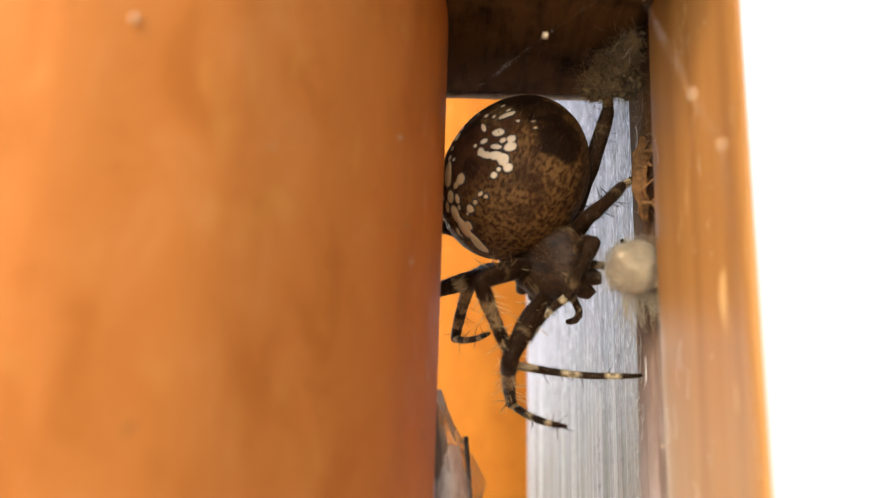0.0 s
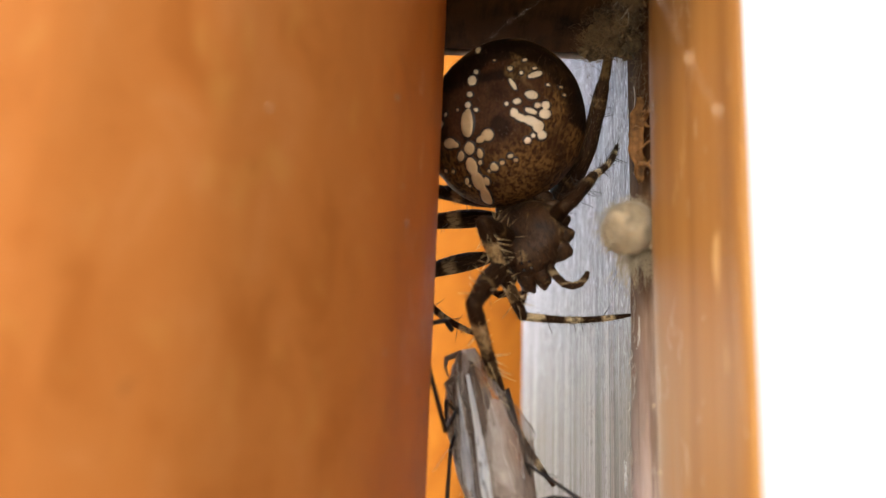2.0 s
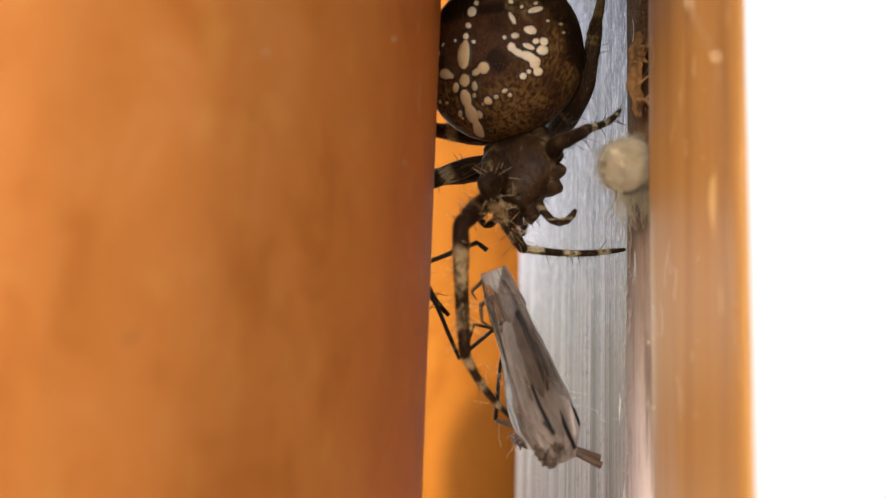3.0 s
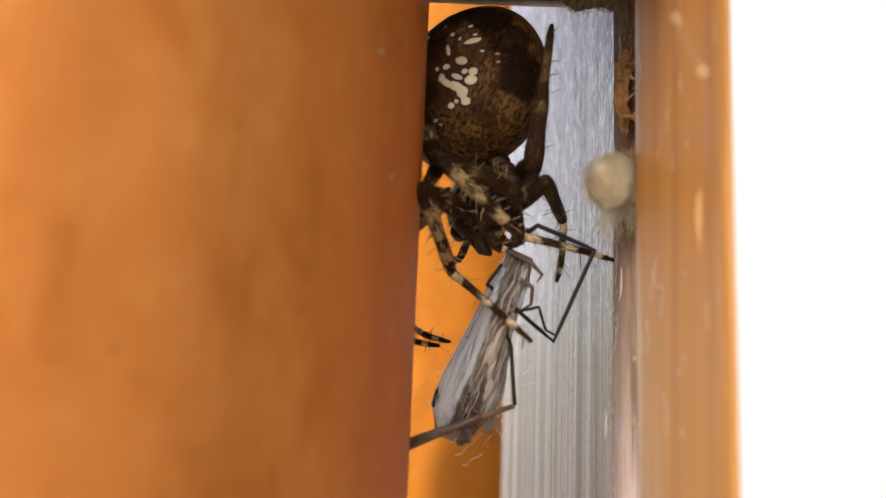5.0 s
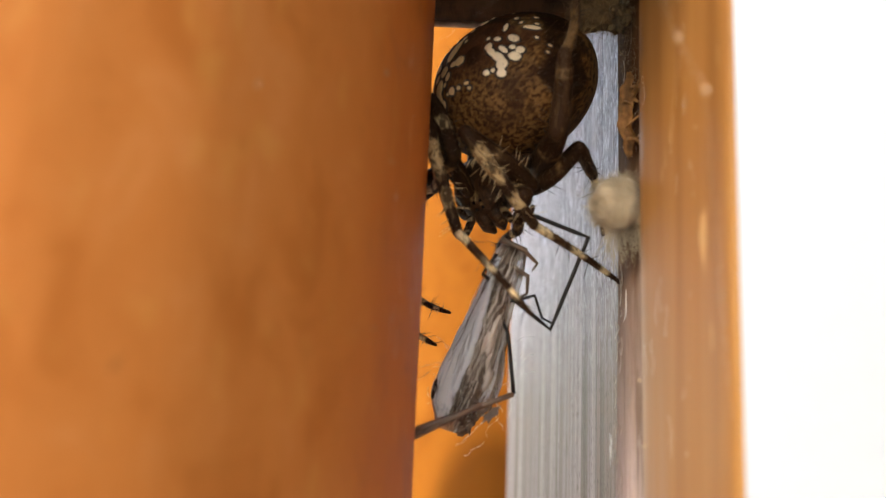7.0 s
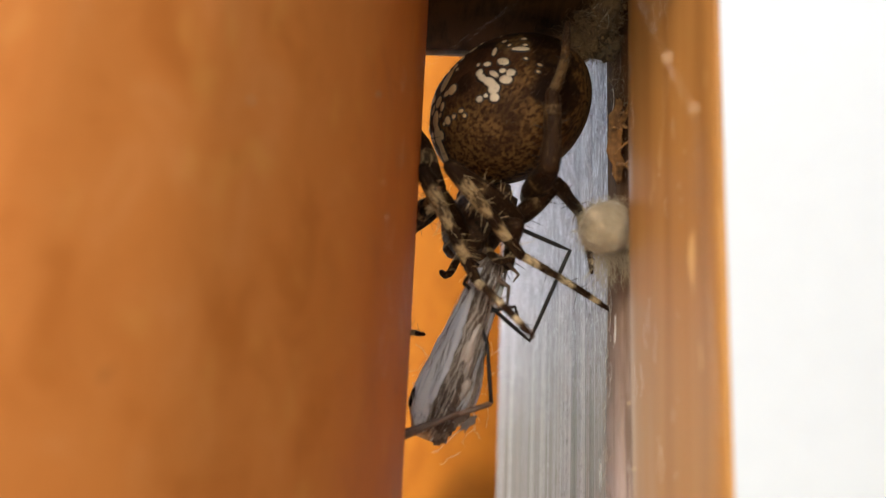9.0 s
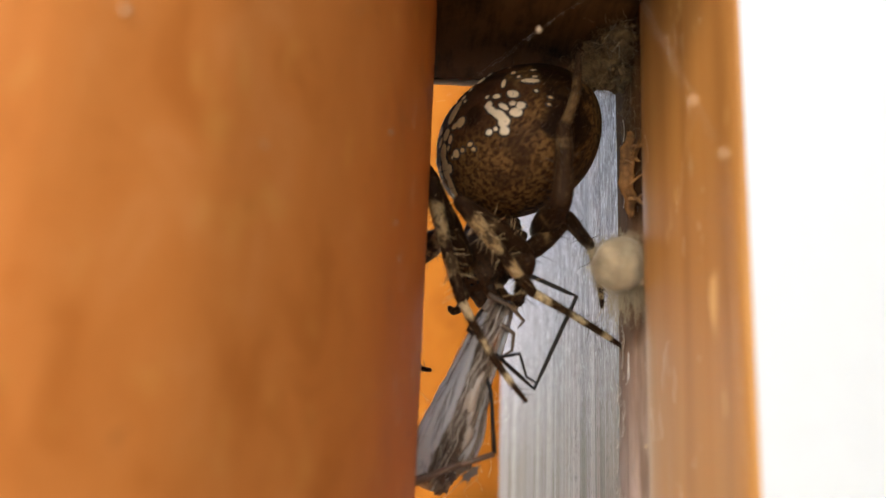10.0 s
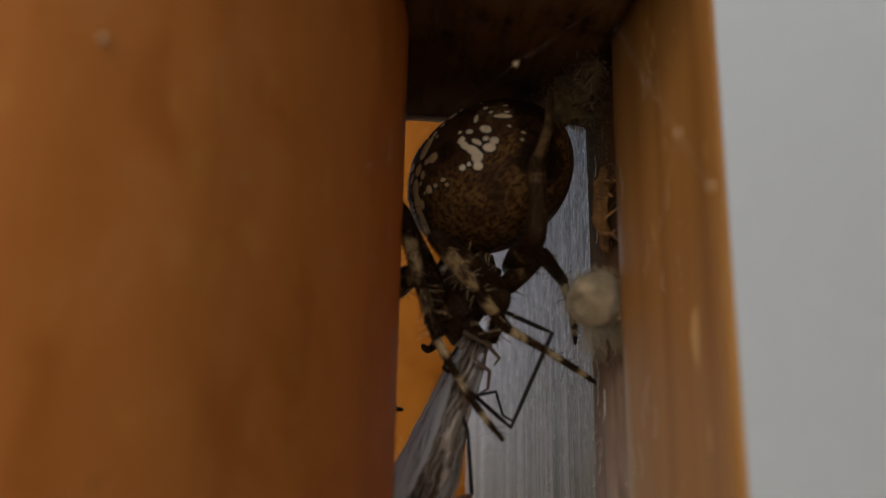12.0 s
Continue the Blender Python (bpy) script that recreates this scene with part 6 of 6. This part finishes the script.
    # leg 7
    walk(legs[6][0], [
        (0, mm(-1.24, 11.63, 3.56, -6.9, -73.9, -0.0)), (0.5, mm(-1.69, 11.61, 3.09, -11.0, -77.7, 2.4)), (1, mm(-0.90, 11.60, 3.40, -13.5, -75.9, 0.7)),
        (1.5, mm(-1.70, 11.59, 3.32, -11.2, -78.0, 2.8)), (2, mm(-1.84, 11.51, 3.56, -13.1, -77.5, 2.2)), (2.5, mm(-1.95, 11.45, 3.17, -11.5, -77.9, 2.7)),
        (3, mm(-1.84, 11.38, 2.80, -13.7, -77.7, 2.4)), (5, mm(-5.28, -1.83, 4.38, -157.1, -22.6, -99.2)), (5.5, mm(-4.75, -1.89, 3.83, -157.5, -22.1, -98.9)),
        (6, mm(-5.04, -1.86, 2.81, -157.4, -22.3, -99.0)), (6.5, mm(-5.72, -1.98, 3.16, -157.6, -21.2, -98.5)), (7, mm(-4.78, -2.06, 3.54, -157.8, -20.4, -98.1)),
        (9, mm(-5.15, -2.15, 3.99, -157.5, -19.6, -97.9)), (12, mm(-5.15, -2.15, 3.99, -157.5, -19.6, -97.9)),
    ])
    walk(legs[6][1], [
        (0, mm(-6.97, 12.35, 5.21, -7.9, -20.6, -0.0)), (0.5, mm(-7.48, 12.52, 4.35, -8.0, -20.5, -0.0)), (1, mm(-6.58, 12.94, 4.82, -8.1, -19.3, -0.2)),
        (1.5, mm(-7.51, 12.48, 4.54, -8.2, -20.8, 0.0)), (2, mm(-7.59, 12.65, 4.83, -9.8, -20.1, -0.1)), (2.5, mm(-7.75, 12.38, 4.40, -10.7, -20.4, -0.0)),
        (3, mm(-7.59, 12.56, 4.04, -11.9, -20.0, -0.1)), (5, mm(-3.32, -4.30, -0.72, 106.1, 39.9, -155.7)), (5.5, mm(-2.80, -4.30, -1.31, 105.4, 39.6, -156.7)),
        (6, mm(-3.09, -4.30, -2.31, 105.9, 40.5, -156.3)), (6.5, mm(-3.75, -4.30, -2.01, 104.2, 38.3, -157.8)), (7, mm(-2.81, -4.30, -1.67, 103.1, 36.7, -158.8)),
        (9, mm(-3.13, -4.30, -1.23, 102.9, 36.2, -158.8)), (12, mm(-3.13, -4.30, -1.23, 102.9, 36.2, -158.8)),
    ])
    walk(legs[6][2], [
        (0, mm(-9.06, 13.18, 10.77, -6.7, 2.2, 0.0)), (0.5, mm(-9.57, 13.35, 9.91, -6.3, 2.2, -0.0)), (1, mm(-8.54, 13.79, 10.43, -5.5, 2.1, 0.0)),
        (1.5, mm(-9.62, 13.33, 10.09, -6.4, 2.0, 0.0)), (2, mm(-9.62, 13.67, 10.38, -7.7, 1.9, 0.0)), (2.5, mm(-9.80, 13.49, 9.92, -9.6, 2.4, -0.0)),
        (3, mm(-9.59, 13.80, 9.56, -10.4, 2.1, 0.0)), (5, mm(-4.71, 1.39, -2.00, 91.5, 2.3, -147.1)), (5.5, mm(-4.16, 1.41, -2.53, 91.0, 1.6, -147.5)),
        (6, mm(-4.43, 1.41, -3.56, 91.2, 2.0, -147.6)), (6.5, mm(-5.11, 1.43, -3.17, 90.4, 0.6, -147.5)), (7, mm(-4.17, 1.44, -2.76, 89.8, -0.3, -147.4)),
        (9, mm(-4.51, 1.44, -2.31, 89.8, -0.3, -147.1)), (12, mm(-4.51, 1.44, -2.31, 89.8, -0.3, -147.1)),
    ])
    # leg 8
    walk(legs[7][0], [
        (0, mm(3.12, 0.14, -1.29, 62.5, 83.7, 0.0)), (0.5, mm(2.04, -2.10, -1.96, 7.4, 71.5, -38.1)), (1, mm(2.79, -1.44, -1.98, 35.1, 82.0, -20.5)),
        (1.5, mm(1.76, -0.42, -1.71, 163.6, 75.9, 98.7)), (2, mm(-0.19, 3.02, -1.98, 156.7, 75.0, 100.0)), (2.5, mm(-0.18, 3.24, -2.13, 142.2, 81.9, 79.9)),
        (3, mm(0.26, 3.02, -1.93, 170.4, 67.4, 103.6)), (5, mm(1.34, -0.76, -2.63, 132.0, 88.1, 53.5)), (5.5, mm(1.33, -1.09, -2.74, 171.3, 75.2, 99.0)),
        (6, mm(1.34, -0.92, -3.17, 176.3, 77.3, 98.0)), (6.5, mm(1.32, -1.07, -3.15, 179.6, 71.1, 98.9)), (7, mm(1.57, -1.08, -3.48, 176.3, 73.6, 98.6)),
        (9, mm(1.14, -1.06, -3.04, 166.0, 76.6, 96.7)), (12, mm(1.14, -1.06, -3.04, 166.0, 76.6, 96.7)),
    ])
    walk(legs[7][1], [
        (0, mm(5.24, -3.94, -1.05, 159.3, -24.9, 180.0)), (0.5, mm(5.08, -5.24, -0.52, 111.2, -19.0, 173.8)), (1, mm(5.36, -5.22, -1.46, 122.3, -19.1, 173.9)),
        (1.5, mm(3.69, -4.45, -2.78, 140.4, -20.2, 175.3)), (2, mm(2.31, -0.68, -3.07, 118.4, -24.4, -179.3)), (2.5, mm(1.96, -0.79, -2.65, 121.3, -20.7, 173.8)),
        (3, mm(1.98, -0.87, -3.68, 114.3, -20.2, 172.9)), (5, mm(2.26, -5.26, -2.73, 120.4, -13.8, 159.9)), (5.5, mm(2.70, -5.32, -3.90, 117.6, -19.3, 170.3)),
        (6, mm(2.26, -5.31, -4.18, 121.2, -18.7, 169.2)), (6.5, mm(2.02, -5.37, -4.64, 117.2, -20.6, 172.7)), (7, mm(2.52, -5.40, -4.78, 116.9, -20.8, 173.1)),
        (9, mm(2.75, -5.24, -4.08, 120.6, -20.1, 171.8)), (12, mm(2.75, -5.24, -4.08, 120.6, -20.1, 171.8)),
    ])
    walk(legs[7][2], [
        (0, mm(3.47, -2.35, -4.87, 166.6, -41.7, 180.0)), (0.5, mm(5.00, -1.01, -2.06, 107.6, -29.8, 166.5)), (1, mm(4.98, -1.35, -3.73, 101.0, -32.5, 178.9)),
        (1.5, mm(2.73, -1.49, -6.04, 134.3, -35.5, -174.3)), (2, mm(1.37, 3.26, -5.02, 111.6, -31.0, 177.4)), (2.5, mm(1.55, 3.12, -4.83, 97.4, -33.2, -172.4)),
        (3, mm(1.86, 3.28, -5.41, 105.6, -31.9, -179.9)), (5, mm(3.09, -1.43, -4.95, 121.0, -28.6, 171.2)), (5.5, mm(2.69, -1.27, -5.87, 114.8, -33.7, -177.6)),
        (6, mm(2.25, -1.39, -6.38, 114.0, -32.7, 179.8)), (6.5, mm(1.81, -1.30, -6.57, 113.3, -32.8, -179.9)), (7, mm(2.28, -1.33, -6.68, 105.6, -34.9, -172.7)),
        (9, mm(2.53, -1.29, -6.22, 114.0, -34.5, -174.1)), (12, mm(2.53, -1.29, -6.22, 114.0, -34.5, -174.1)),
    ])
    # the silk-wrapped prey
    walk(prey, [
        (0, mm(-1.12, 77.00, 11.79, 173.1, -0.2, 165.0)), (0.5, mm(1.60, 77.00, 12.39, 168.8, 9.7, 156.4)), (1, mm(1.34, 77.00, 11.78, 169.1, 9.0, 156.8)),
        (1.5, mm(1.28, 77.00, 11.33, 169.2, 9.0, 156.9)), (2, mm(1.77, 77.00, 11.75, 169.0, 9.0, 155.0)), (2.5, mm(2.02, 77.00, 12.37, 168.9, 8.0, 151.9)),
        (2.65, mm(2.15, 77.00, 13.06, 161.6, 6.4, 125.8)), (2.8, mm(2.28, 77.00, 13.74, 154.6, -0.5, 101.1)), (3, mm(3.84, 77.00, 12.97, 158.5, -4.2, 94.2)),
        (3.7, mm(4.97, 77.56, 13.94, 171.3, 3.0, 147.3)), (4.3, mm(5.93, 78.04, 14.78, 172.2, -1.7, -148.7)), (5, mm(7.06, 78.60, 15.75, 160.6, 5.9, -89.5)),
        (5.5, mm(7.36, 78.60, 16.96, 162.3, 5.9, -89.3)), (6, mm(7.36, 78.60, 17.18, 172.5, 5.7, -89.8)), (6.5, mm(6.71, 78.60, 17.46, 169.0, 5.8, -89.4)),
        (7, mm(6.24, 78.60, 18.25, 162.5, 6.4, -88.9)), (9, mm(5.59, 78.60, 19.28, 161.1, 6.3, -88.4)), (9.5, mm(5.21, 78.60, 18.60, 160.1, 6.6, -88.7)),
        (12, mm(5.27, 78.60, 18.58, 160.1, 6.6, -88.7)),
    ])


motions()
